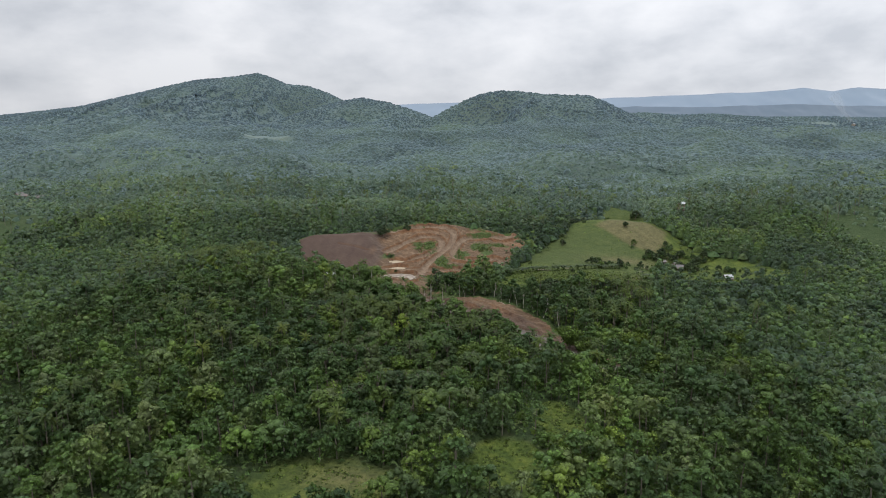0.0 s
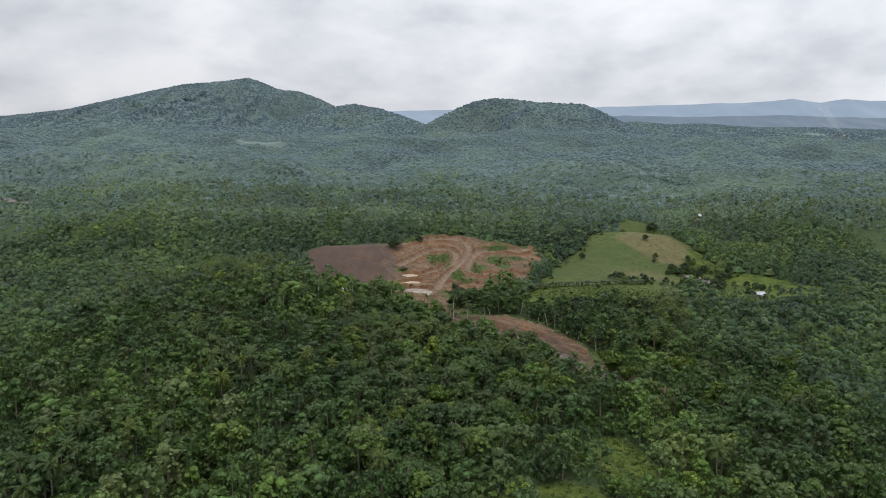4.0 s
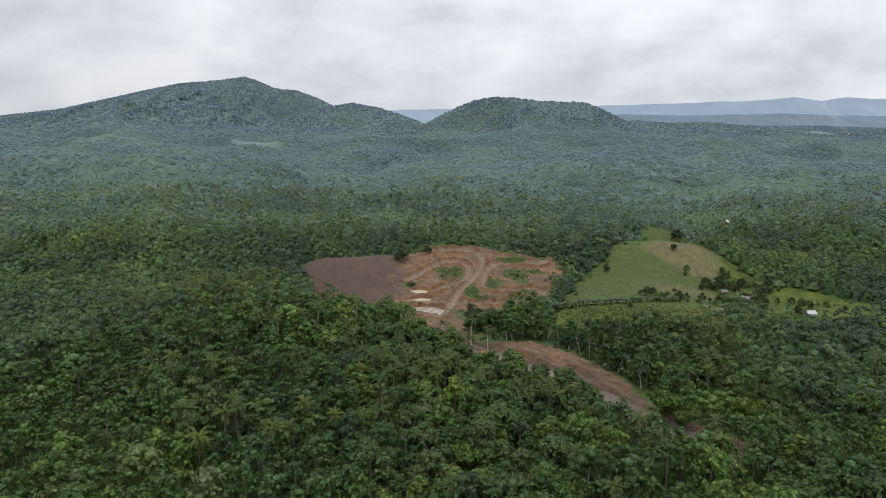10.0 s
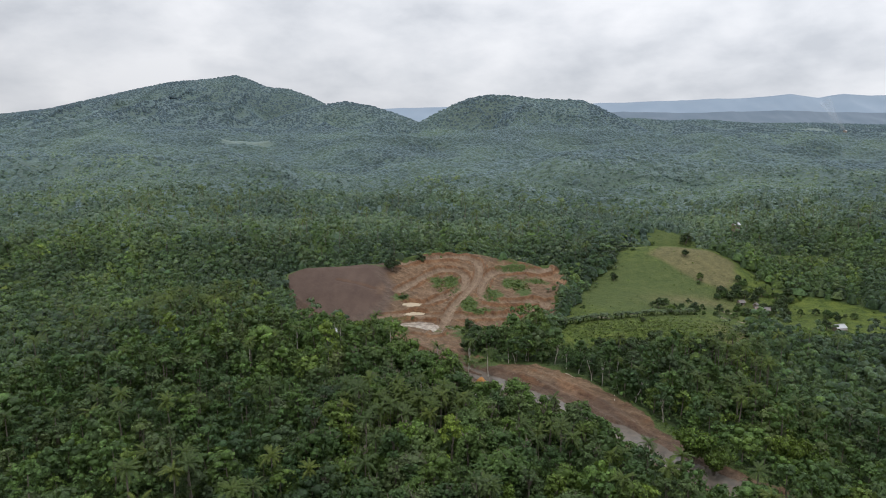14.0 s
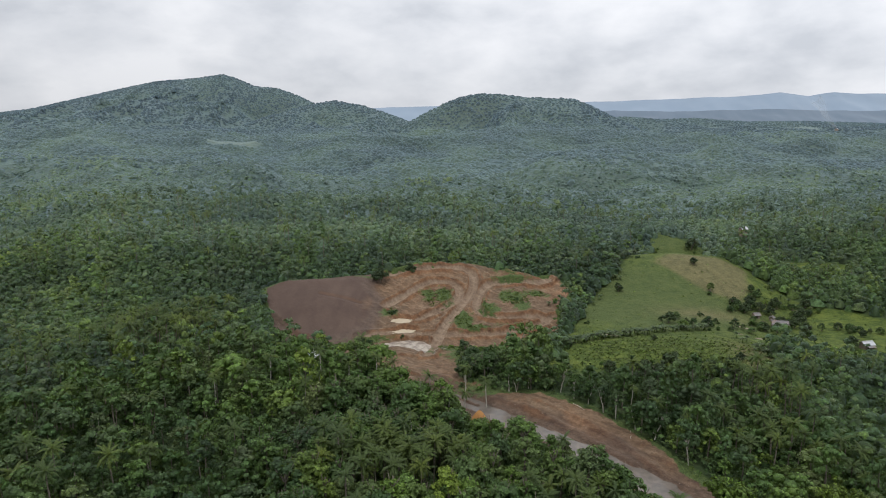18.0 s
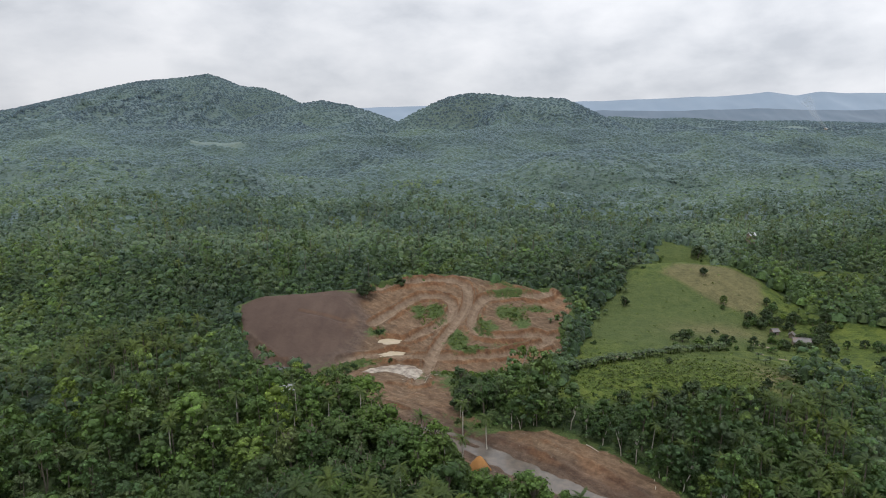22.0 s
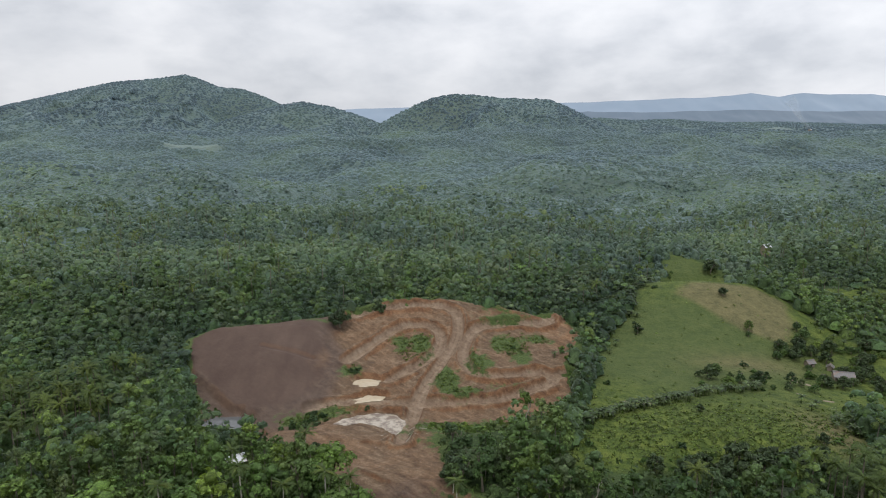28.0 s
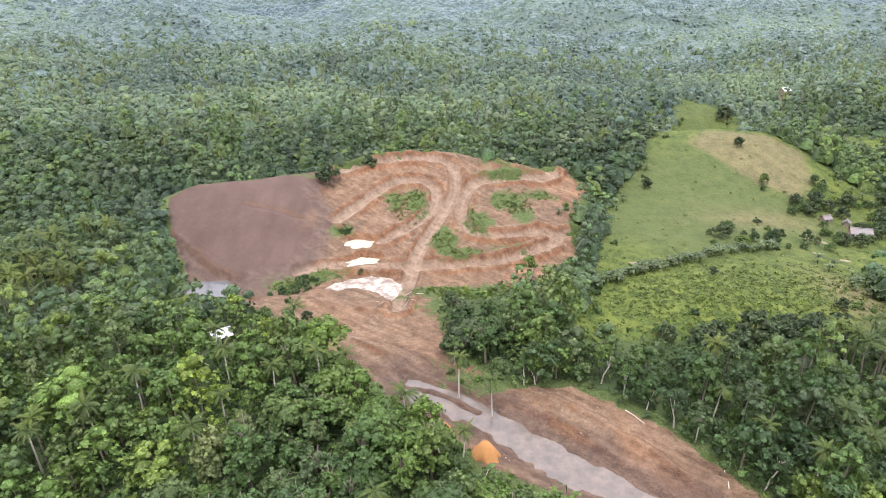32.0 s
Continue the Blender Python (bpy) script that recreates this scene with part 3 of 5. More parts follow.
def build_site():
    xs, ys = np.arange(-104, 112, 0.54), np.arange(220, 490, 0.54)
    x, y = np.meshgrid(xs, ys)
    s = signed(x, y, SITE)
    z = height(x.ravel(), y.ravel()).reshape(x.shape)
    z = z + 0.12 + 0.5 * np.clip(s + 3.0, -3, 0)
    d = np.minimum.reduce([seg_dist(x, y, t) for t in TRACKS])
    track = sst(2.9, 2.4, d + 0.9 * fbm(x / 5, y / 5, 4)) * np.clip(0.95 + 0.6 * fbm(x / 11, y / 11, 48), 0, 1)
    track = track * (1 - 0.45 * np.exp(-((d - 1.0) / 0.45) ** 2))
    slope = sst(-26, -40, x + 24 * fbm(x / 15, y / 15, 6) + 5 * fbm(x / 3, y / 3, 7) - 0.05 * (y - 425)) * sst(388, 402, y + 10 * fbm(x / 9, y / 9, 26))
    ds = seg_dist(x, y, STREAM)
    mud = 0.8 * sst(15, 5, ds + 12 * fbm(x / 12, y / 12, 9)) * (1 - slope)
    weeds = np.zeros(x.shape)
    for cx, cy, rx, ry, q in ((-38, 401, 11, 4, 0.7), (14.5, 418, 3.6, 7, 1.0), (18, 384, 17, 5, 0.75), (5, 446, 4, 7, 0.75), (-3, 447, 3.5, 6, 0.6), (43, 444, 6, 6, 0.7), (48, 433, 4, 6, 0.7), (31, 430, 4, 6, 0.65), (22, 410, 6, 3, 0.65), (11, 371, 6, 5, 0.7), (44, 464, 10, 3, 0.6),
                              (57, 448, 7, 4, 0.6), (28, 431, 4, 7, 0.55), (-24, 427, 5, 4, 0.6), (21, 409, 5, 3, 0.55), (38, 412, 8, 2.5, 0.4), (62, 398, 7, 6, 0.6),
                              (14, 337, 7, 8, 0.45), (46, 472, 12, 4, 0.5), (-42, 462, 8, 2, 0.5), (20, 330, 6, 4, 0.6)):
        weeds = np.maximum(weeds, q * bell(x, y, cx, cy, rx * 1.45, ry * 1.35) * (1 + 0.9 * fbm(x / 5, y / 5, 66)))
    fresh = np.clip(0.9 * bell(x, y, 5, 338, 10, 4) + 0.8 * bell(x, y, 72, 452, 9, 18) + 0.6 * bell(x, y, 40, 398, 28, 4) + 0.5 * bell(x, y, -8, 455, 16, 10) + 0.55 * bell(x, y, 40, 309, 14, 9) + 0.4 * bell(x, y, 66, 276, 12, 18) + 0.4 * bell(x, y, -15, 360, 16, 9), 0, 1)
    bank = seg_dist(x, y, [(4, 342), (14, 332), (30, 319), (44, 306), (57, 289), (68, 270), (82, 250)])
    fresh = np.maximum(fresh, np.exp(-(bank / 4.5) ** 2))
    fresh = fresh * sst(-0.15, 0.2, fbm(x / 6, y / 6, 52))
    # darker along the lower rim and the toe of the graded slope
    rim = seg_dist(x, y, [(-38, 452), (-33, 441), (-32, 428), (-37, 414), (-47, 407), (-57, 405)]) + 7 * fbm(x / 8, y / 8, 59)
    mud = np.maximum(mud, 0.8 * sst(6.5, 1.0, rim))
    toe = seg_dist(x, y, [(-88, 424), (-76, 409), (-68, 405), (-60, 401)]) + 4 * fbm(x / 8, y / 8, 60)
    mud = np.maximum(mud, 0.9 * sst(6, 2.5, toe))
    weeds = np.maximum(weeds, 0.7 * sst(2.0, -1.0, s + 4 * fbm(x / 6, y / 6, 14)))
    keep = (s > -3.2).ravel()
    f = grid_faces(*x.shape)
    f = f[keep[f].all(1)]
    used, inv = np.unique(f, return_inverse=True)
    co = np.stack([x.ravel(), y.ravel(), z.ravel()], 1)[used]
    at = {k: v.ravel()[used] for k, v in (("track", track), ("slope", slope), ("mud", mud), ("weeds", weeds), ("fresh", fresh))}
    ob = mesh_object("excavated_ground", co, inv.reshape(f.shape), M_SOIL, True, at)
    tagged(ob, "bare orange-brown excavated earth with winding haul tracks", "ground", kind="structure")




def far_range(name, y0, depth, profile, tint, label):
    """Mountains at the edge of sight: their own ridges and gullies, with haze painted in as pale blue."""
    px, pz = zip(*profile)
    xs = np.linspace(px[0], px[-1], 420)
    k = np.linspace(0, 1, 16)
    X, K = np.meshgrid(xs, k)
    crest = np.interp(X, px, pz) + 9 * fbm(X / 150, X * 0, 3, 4)
    Z = crest * (1 - K) ** 1.1 * (1 - 0.35 * np.abs(fbm(X / 260, K * 2, 5, 3)) * sst(0, 0.25, K)) - 6 * K
    Y = y0 - depth * K
    # the tint is the air's haze put into base colour, and sheen adds more
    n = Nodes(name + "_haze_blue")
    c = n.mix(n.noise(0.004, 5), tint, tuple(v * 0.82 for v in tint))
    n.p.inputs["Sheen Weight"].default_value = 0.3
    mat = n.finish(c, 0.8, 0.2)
    ob = mesh_object(name, np.stack([X, Y, Z], -1).reshape(-1, 3), grid_faces(16, 420)[:, ::-1], mat, True)
    tagged(ob, label, "mountains", kind="structure")


build_ground()
build_site()
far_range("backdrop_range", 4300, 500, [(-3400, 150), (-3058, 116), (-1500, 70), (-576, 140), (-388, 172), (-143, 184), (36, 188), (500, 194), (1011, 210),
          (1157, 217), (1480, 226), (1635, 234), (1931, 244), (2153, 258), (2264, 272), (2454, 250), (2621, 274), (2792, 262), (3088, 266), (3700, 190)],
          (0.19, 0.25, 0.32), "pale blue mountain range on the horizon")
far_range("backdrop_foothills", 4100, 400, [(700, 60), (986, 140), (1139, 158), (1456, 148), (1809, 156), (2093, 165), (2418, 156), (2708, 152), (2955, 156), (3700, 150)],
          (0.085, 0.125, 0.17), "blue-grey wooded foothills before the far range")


def pool(name, cx, cy, rx, ry, z, mat, label, seed, turn=0.0):
    n = 40
    a = np.linspace(0, 2 * np.pi, n, endpoint=False)
    k = 1.05 + 1.5 * fbm(np.cos(a) * 1.9 + seed, np.sin(a) * 1.9, seed, 4)
    px, py = rx * k * np.cos(a), ry * k * np.sin(a)
    c, s = math.cos(turn), math.sin(turn)
    bm = bmesh.new()
    vs = [bm.verts.new((c * u - s * v, s * u + c * v, 0)) for u, v in zip(px, py)]
    low = [bm.verts.new((v.co.x * 0.9, v.co.y * 0.9, -1.2)) for v in vs]
    bm.faces.new(vs)
    for i in range(n):
        bm.faces.new((vs[i - 1], low[i - 1], low[i], vs[i]))
    me = bpy.data.meshes.new(name)
    bm.to_mesh(me)
    bm.free()
    me.materials.append(mat)
    ob = new(name, me)
    ob.location = (cx, cy, z)
    return tagged(ob, label, "water", kind="structure")


def hz(x, y):
    return float(height(np.array([x]), np.array([y]))[0])


for (px_, py_, rx_, ry_, lev_), mat_, text_, seed_, turn_ in zip(PONDS, (M_MILK, M_MILK, M_DARKPOND), (
        "small milky cream-coloured rainwater pond in bare earth", "small milky cream-coloured rainwater pond in bare earth",
        "still grey pond below the bare slope"), (2, 5, 12), (0.1, 0.25, -0.35)):
    pool("pond", px_, py_, rx_, ry_, lev_, mat_, text_, seed_, turn_)


def mud_pond():
    """Shallow sheet of water; the bed rises through it in bars."""
    line = np.array(rounded(MUD_POND + MUD_POND[:1], 2))
    mid = line.mean(0)
    bm = bmesh.new()
    out = [bm.verts.new((p[0] - mid[0], p[1] - mid[1], 0)) for p in mid + (line[:-1] - mid) * 1.12]
    bm.faces.new(out)
    low = [bm.verts.new((v.co.x, v.co.y, -0.6)) for v in out]
    for i in range(len(out)):
        bm.faces.new((out[i - 1], low[i - 1], low[i], out[i]))
    bmesh.ops.triangulate(bm, faces=bm.faces)
    me = bpy.data.meshes.new("pond")
    bm.to_mesh(me)
    bm.free()
    me.materials.append(M_MUDWATER)
    ob = new("pond", me)
    ob.location = (mid[0], mid[1], -2.72)
    tagged(ob, "large pale muddy pond broken by drying mud bars", "water", kind="structure")


mud_pond()


def build_stream():
    pts = np.array(STREAM, float)
    t = np.linspace(0, len(pts) - 1, 110)
    cx, cy = np.interp(t, range(len(pts)), pts[:, 0]), np.interp(t, range(len(pts)), pts[:, 1])
    tx, ty = np.gradient(cx), np.gradient(cy)
    ln = np.hypot(tx, ty)
    nx, ny = -ty / ln, tx / ln
    z = np.interp(t, range(len(pts)), [-0.9, -0.85, -0.8, -0.8, -0.85, -0.9, -1.05, -1.4, -2.1, -2.9, -3.9, -4.6])
    w = 6.6 + 3.4 * fbm(t * 1.7, t * 0, 4, 5) + 2.2 * np.exp(-((t - 4.8) / 1.8) ** 2)
    k = np.linspace(-1, 1, 7)
    x = cx[:, None] + nx[:, None] * w[:, None] * k
    y = cy[:, None] + ny[:, None] * w[:, None] * k
    co = np.stack([x, y, np.repeat(z[:, None], 7, 1)], -1).reshape(-1, 3)
    ob = mesh_object("stream", co, grid_faces(110, 7), M_STREAM, True)
    tagged(ob, "shallow grey-brown stream over dug earth", "water", kind="structure")


build_stream()

# ---------------------------------------------------------------- plants
rng = np.random.default_rng(7)


def leaf_cloud(r, centres, sizes, count, leaf, squash=0.75, up=0.35):
    """Leaf-sprays on the shells of several clumps: pairs of pointed, drooping leaflets."""
    w = np.array(sizes) ** 2
    which = r.choice(len(centres), count, p=w / w.sum())
    d = r.normal(size=(count, 3))
    d[:, 2] = d[:, 2] * 0.8 + 0.4
    d /= np.linalg.norm(d, axis=1)[:, None]
    rad = np.array(sizes)[which] * r.uniform(0.72, 1.32, count)
    c = np.array(centres)[which] + d * rad[:, None] * (1, 1, squash)
    nrm = d + np.array((0, 0, up)) + r.normal(scale=0.42, size=(count, 3))
    nrm /= np.linalg.norm(nrm, axis=1)[:, None]
    a = np.cross(nrm, r.normal(size=(count, 3)))
    a /= np.linalg.norm(a, axis=1)[:, None]
    b = np.cross(nrm, a)
    s = leaf * r.uniform(0.65, 1.35, count)[:, None]
    out = []
    for turn in (r.uniform(-0.2, 0.2, count), r.uniform(0.9, 1.9, count)):
        fwd = a * np.cos(turn)[:, None] + b * np.sin(turn)[:, None]
        side = np.cross(nrm, fwd)
        heel = c - fwd * s * 0.75 - nrm * s * 0.15
        out += [c + fwd * s * 1.1 - nrm * s * 0.35, heel + side * s * 0.5, heel - side * s * 0.5]
    return np.stack(out, 1).reshape(-1, 3), np.arange(count * 6).reshape(-1, 3)


def ico(level):
    bm = bmesh.new()
    bmesh.ops.create_icosphere(bm, subdivisions=level, radius=1)
    v = np.array([q.co[:] for q in bm.verts])
    f = np.array([[q.index for q in p.verts] for p in bm.faces])
    bm.free()
    return v, f


ICO1 = ico(1)


def join(parts):
    vs, fs, o = [], [], 0
    for v, f in parts:
        vs.append(v)
        fs.append(f + o)
        o += len(v)
    return np.concatenate(vs), np.concatenate(fs)


def dome(r, radius, tall, sides=6, skirt=0.0):
    """A small rounded tuft of canopy, open below."""
    v = [(r.normal() * 0.1 * radius, r.normal() * 0.1 * radius, tall)]
    for q, h, turn in ((0.66, 0.74, 0.0), (1.0, 0.12, 0.5)):
        for i in range(sides):
            a = (i + turn) * 2 * math.pi / sides + r.uniform(-0.2, 0.2)
            k = q * radius * r.uniform(0.82, 1.18)
            v.append((k * math.cos(a), k * math.sin(a), tall * h * r.uniform(0.85, 1.15) - (skirt if q == 1.0 else 0.0)))
    f = []
    for i in range(sides):
        j = (i + 1) % sides
        f += [(0, 1 + i, 1 + j), (1 + i, 1 + sides + i, 1 + j), (1 + sides + i, 1 + sides + j, 1 + j)]
    return np.array(v), np.array(f)


def tufts(r, radius, tall, base, n, flat=0.0):
    """Where the tufts of a crown sit: spread evenly over a dome, and how wide each is."""
    cs, ss = [], []
    for i in range(n):
        up = 1 - (i + 0.5) / n * (1.05 - 0.3 * flat)
        a = i * 2.4 + r.uniform(-0.5, 0.5)
        k = math.sqrt(max(0.0, 1 - up * up)) * r.uniform(0.58, 0.86)
        cs.append((k * radius * math.cos(a), k * radius * math.sin(a), base + tall * (0.18 + (0.62 - 0.25 * flat) * up * r.uniform(0.85, 1.1))))
        ss.append(radius * r.uniform(0.2, 0.42))
    return cs, ss


def crown(seed, radius, tall, base, clumps, count, leaf, flat=0.0, airy=0.0, cores=99):
    """A crown of unequal rounded tufts over the limbs; base is the height at which it begins."""
    r = np.random.default_rng(seed)
    cs, ss = tufts(r, radius, tall, base, clumps, flat)
    ss = [s * (1 - 0.2 * airy) for s in ss]
    parts = [leaf_cloud(r, cs, ss, count, leaf)]
    for c, s in list(zip(cs, ss))[:cores]:
        v, f = ICO1
        jag = 1 + 0.35 * (r.random(len(v)) - 0.5)
        parts.append((v * jag[:, None] * s * (0.78, 0.78, 0.6) * (1 - 0.25 * airy) + c, f))
    return join(parts)


def tufted(seed, radius, tall, base, n, leaves, leaf, flat=0.0, skirt=1.0, sides=5):
    """A crown for the middle distance: a broad dome, smaller tufts on it and a few sprays."""
    r = np.random.default_rng(seed)
    cs, ss = tufts(r, radius, tall, base, n, flat)
    v, f = dome(r, radius * 0.8, tall * (0.42 - 0.15 * flat), 6, skirt)
    parts = [(v + (0, 0, base * 0.5), f)]
    for c, s in zip(cs, ss):
        v, f = dome(r, s * 0.9, s * 0.8, sides)
        parts.append((v + np.array(c) - (0, 0, s * 0.2), f))
    if leaves:
        parts.append(leaf_cloud(r, cs + [(0, 0, base * 0.5 + tall * 0.16)], ss + [radius * 0.72], leaves, leaf))
    return join(parts)


def limb(path, radii, sides=6):
    """A tapered tube along a path."""
    path = np.array(path, float)
    n = len(path)
    d = np.gradient(path, axis=0)
    d /= np.linalg.norm(d, axis=1)[:, None]
    s = np.cross(d, (0.31, 0.95, 0.1))
    s /= np.linalg.norm(s, axis=1)[:, None]
    b = np.cross(d, s)
    a = np.linspace(0, 2 * np.pi, sides, endpoint=False)
    v = path[:, None] + np.array(radii)[:, None, None] * (np.cos(a)[None, :, None] * s[:, None] + np.sin(a)[None, :, None] * b[:, None])
    q = grid_faces(n, sides, True)
    return v.reshape(-1, 3), np.concatenate([q[:, [0, 1, 2]], q[:, [0, 2, 3]]])


def broad_trunk(seed, h, radius, thick):
    r = np.random.default_rng(seed)
    lean = r.normal(scale=0.6, size=2)
    fork = h * r.uniform(0.5, 0.62)
    parts = [limb([(0, 0, -0.8), (lean[0] * 0.3, lean[1] * 0.3, fork * 0.5), (lean[0], lean[1], fork), (lean[0] * 1.2, lean[1] * 1.2, h * 0.85)],
                  [thick * 1.25, thick, thick * 0.8, thick * 0.35])]
    for i in range(5):
        a = i * 1.3 + r.uniform(0, 0.8)
        e = radius * r.uniform(0.3, 0.5)
        parts.append(limb([(lean[0], lean[1], fork - 0.2), (lean[0] + e * 0.5 * math.cos(a), lean[1] + e * 0.5 * math.sin(a), fork + (h - fork) * 0.35),
                           (lean[0] + e * math.cos(a), lean[1] + e * math.sin(a), fork + (h - fork) * r.uniform(0.5, 0.8))],
                          [thick * 0.6, thick * 0.4, thick * 0.15], 5))
    return join(parts)


def palm_crown(seed, h, fronds, length, segs=7):
    r = np.random.default_rng(seed)
    parts = []
    for i in range(fronds):
        parts.append(palm_frond(r, i * 2.4 + r.uniform(-0.3, 0.3), r.uniform(-0.35, 1.15), length * r.uniform(0.85, 1.1), h, segs))
    return join(parts)


def palm_frond(r, a, lift, ln, h, segs):
    """A drooping rib with a row of hanging leaflets on each side."""
    t = np.linspace(0, 1, segs + 1)
    el = lift - t * (1.1 + 0.35 * (1 - lift))
    st = ln / segs
    u = np.concatenate([[0], np.cumsum(np.cos(el[:-1]) * st)])
    w = np.concatenate([[0], np.cumsum(np.sin(el[:-1]) * st)])
    ca, sa = math.cos(a), math.sin(a)
    rib = np.stack([u * ca, u * sa, w + h], 1)
    side = np.array((-sa, ca, 0))
    wid = ln * 0.17 * np.sin(np.pi * (t * 0.86 + 0.12)) ** 0.7
    v, f = [], []
    for s in (1, -1):
        for i in range(segs):
            fwd = rib[i + 1] - rib[i]
            for a0, a1, reach in ((0.0, 0.56, 1.0), (0.5, 1.06, 0.9)):
                tip = rib[i] + fwd * (a0 + 0.75) + side * s * wid[i] * reach - np.array((0, 0, wid[i] * r.uniform(0.15, 0.6)))
                o = len(v)
                v += [rib[i] + fwd * a0, rib[i] + fwd * a1, tip]
                f.append((o, o + 1, o + 2) if s > 0 else (o + 1, o, o + 2))
    return np.array(v), np.array(f)


def palm_trunk(seed, h):
    r = np.random.default_rng(seed)
    lx, ly = r.normal(scale=h * 0.05, size=2)
    k = np.linspace(0, 1, 7)
    path = np.stack([-lx * (1 - k) ** 2, -ly * (1 - k) ** 2, -0.6 + (h + 0.7) * k], 1)
    return limb(path, 0.24 - 0.1 * k + 0.14 * np.exp(-k * 12), 7)


def banana_leaves(seed, h, n=9):
    r = np.random.default_rng(seed)
    v, f = [], []
    for i in range(n):
        a, lift, ln = i * 2.4, r.uniform(0.5, 1.3), r.uniform(1.8, 2.7)
        ca, sa = math.cos(a), math.sin(a)
        side = np.array((-sa, ca, 0))
        u = w = 0.0
        rows = []
        for j in range(5):
            t = j / 4
            wd = 0.42 * math.sin(math.pi * (0.12 + 0.82 * t))
            c = np.array((u * ca, u * sa, h * 0.62 + w))
            rows.append((c + side * wd - (0, 0, 0.12), c + (0, 0, 0.05), c - side * wd - (0, 0, 0.12)))
            el = lift - t * 1.9
            u += math.cos(el) * ln / 4
            w += math.sin(el) * ln / 4
        o = len(v)
        v += [p for row in rows for p in row]
        for j in range(4):
            for k in range(2):
                q = o + j * 3 + k
                f += [(q, q + 1, q + 4), (q, q + 4, q + 3)]
    return np.array(v), np.array(f)


def bamboo(seed, h):
    """Culms that arch outwards, and the feathery leaf-sprays along them."""
    r = np.random.default_rng(seed)
    culms, leaves = [], []
    for i in range(26):
        a, lean, hh = r.uniform(0, 6.28), r.uniform(0.12, 0.5) * h, h * r.uniform(0.7, 1.05)
        k = np.linspace(0, 1, 6)
        x, y = lean * k ** 2.2 * math.cos(a) + r.normal(scale=0.5), lean * k ** 2.2 * math.sin(a) + r.normal(scale=0.5)
        path = np.stack([x + 0 * k, y + 0 * k, -0.4 + hh * k - 0.12 * hh * k ** 4], 1)
        culms.append(limb(path, 0.07 - 0.05 * k, 4))
        for j in (3, 4, 5, 5):
            leaves.append(leaf_cloud(r, [path[j]], [h * r.uniform(0.09, 0.14)], 14, 0.62, 0.8, 0.1))
    return join(culms), join(leaves)


def mesh_data(name, vf, mat, smooth=False):
    v, f = vf
    ob = mesh_object(name, v, f, mat, smooth, {"tint": np.zeros(len(v))})
    me = ob.data
    bpy.data.objects.remove(ob)
    return me


def plant(kind, parts, x, y, z, turn, scale, label, category, group):
    root = new(kind)
    root.empty_display_size = 0.5
    for name, me in parts:
        ob = new(name, me)
        ob.parent = root
    root.location, root.rotation_euler, root.scale = (x, y, z), (0, 0, turn), (scale, scale, scale)
    return tagged(root, label, category, group)


# templates: height, radius, base, clumps, flatness, airiness
TREE_KINDS = [(12, 4.4, 0.14, 13, 0.0, 0.0), (10, 3.8, 0.12, 11, 0.0, 0.2), (14, 4.0, 0.24, 13, 0.0, 0.4), (9.0, 4.8, 0.1, 14, 0.3, 0.0),
              (13, 3.2, 0.16, 11, 0.0, 0.3), (11, 5.6, 0.34, 14, 0.6, 0.1), (9, 3.4, 0.1, 9, 0.0, 0.0), (14, 3.6, 0.34, 10, 0.1, 0.6),
              (7.5, 3.4, 0.06, 10, 0.1, 0.0), (11.5, 3.8, 0.2, 12, 0.0, 0.7)]
TREES = [(crown(100 + i, rad, h * (1 - b), h * b, n + 6, 640, 0.42, fl, air, 9), broad_trunk(200 + i, h, rad, 0.16 + 0.012 * h))
         for i, (h, rad, b, n, fl, air) in enumerate(TREE_KINDS)]
NEARS = [(crown(280 + i, rad, h * (1 - b), h * b, n + 2, 205, 0.54, fl, air, 4), limb([(0, 0, -0.8), (0.3, 0.1, h * 0.4), (0.1, 0.4, h * 0.75)], [0.22, 0.17, 0.07], 4))
         for i, (h, rad, b, n, fl, air) in enumerate(TREE_KINDS)]
MIDS = [tufted(300 + i, rad, h * (1 - b), h * b, 5, 84, 0.66, fl, 0.8) for i, (h, rad, b, n, fl, air) in enumerate(TREE_KINDS)]
FAR_PALMS = [(palm_crown(440 + i, 10.5 + i, 13, 3.9, 3), limb([(0, 0, -0.6), (0.3, 0, 5), (0, 0, 10.5 + i)], [0.22, 0.17, 0.13], 4)) for i in range(4)]
PALMS = [(palm_crown(400 + i, 10.5 + i, 22, 3.5, 8), palm_trunk(420 + i, 10.5 + i)) for i in range(4)]


LUMPS = [tufted(470 + i, rad, h * 0.8, h * 0.12, 2, 28, 0.8, fl, 1.5) for i, (h, rad, b, n, fl, air) in enumerate(TREE_KINDS)]
R_DOME = np.random.default_rng(500)
LOWS = [tufted(500 + i, 4.7, 6.0 + 1.0 * (i % 3), 0.5, 2, 4, 1.0, 0.0, 2.0) for i in range(8)]
DOTS = [dome(R_DOME, 6.6, 5.6, 5, 2.0) for i in range(8)]
MOUNDS = [dome(R_DOME, 8.5, 4.6, 5, 6.0) for i in range(8)]


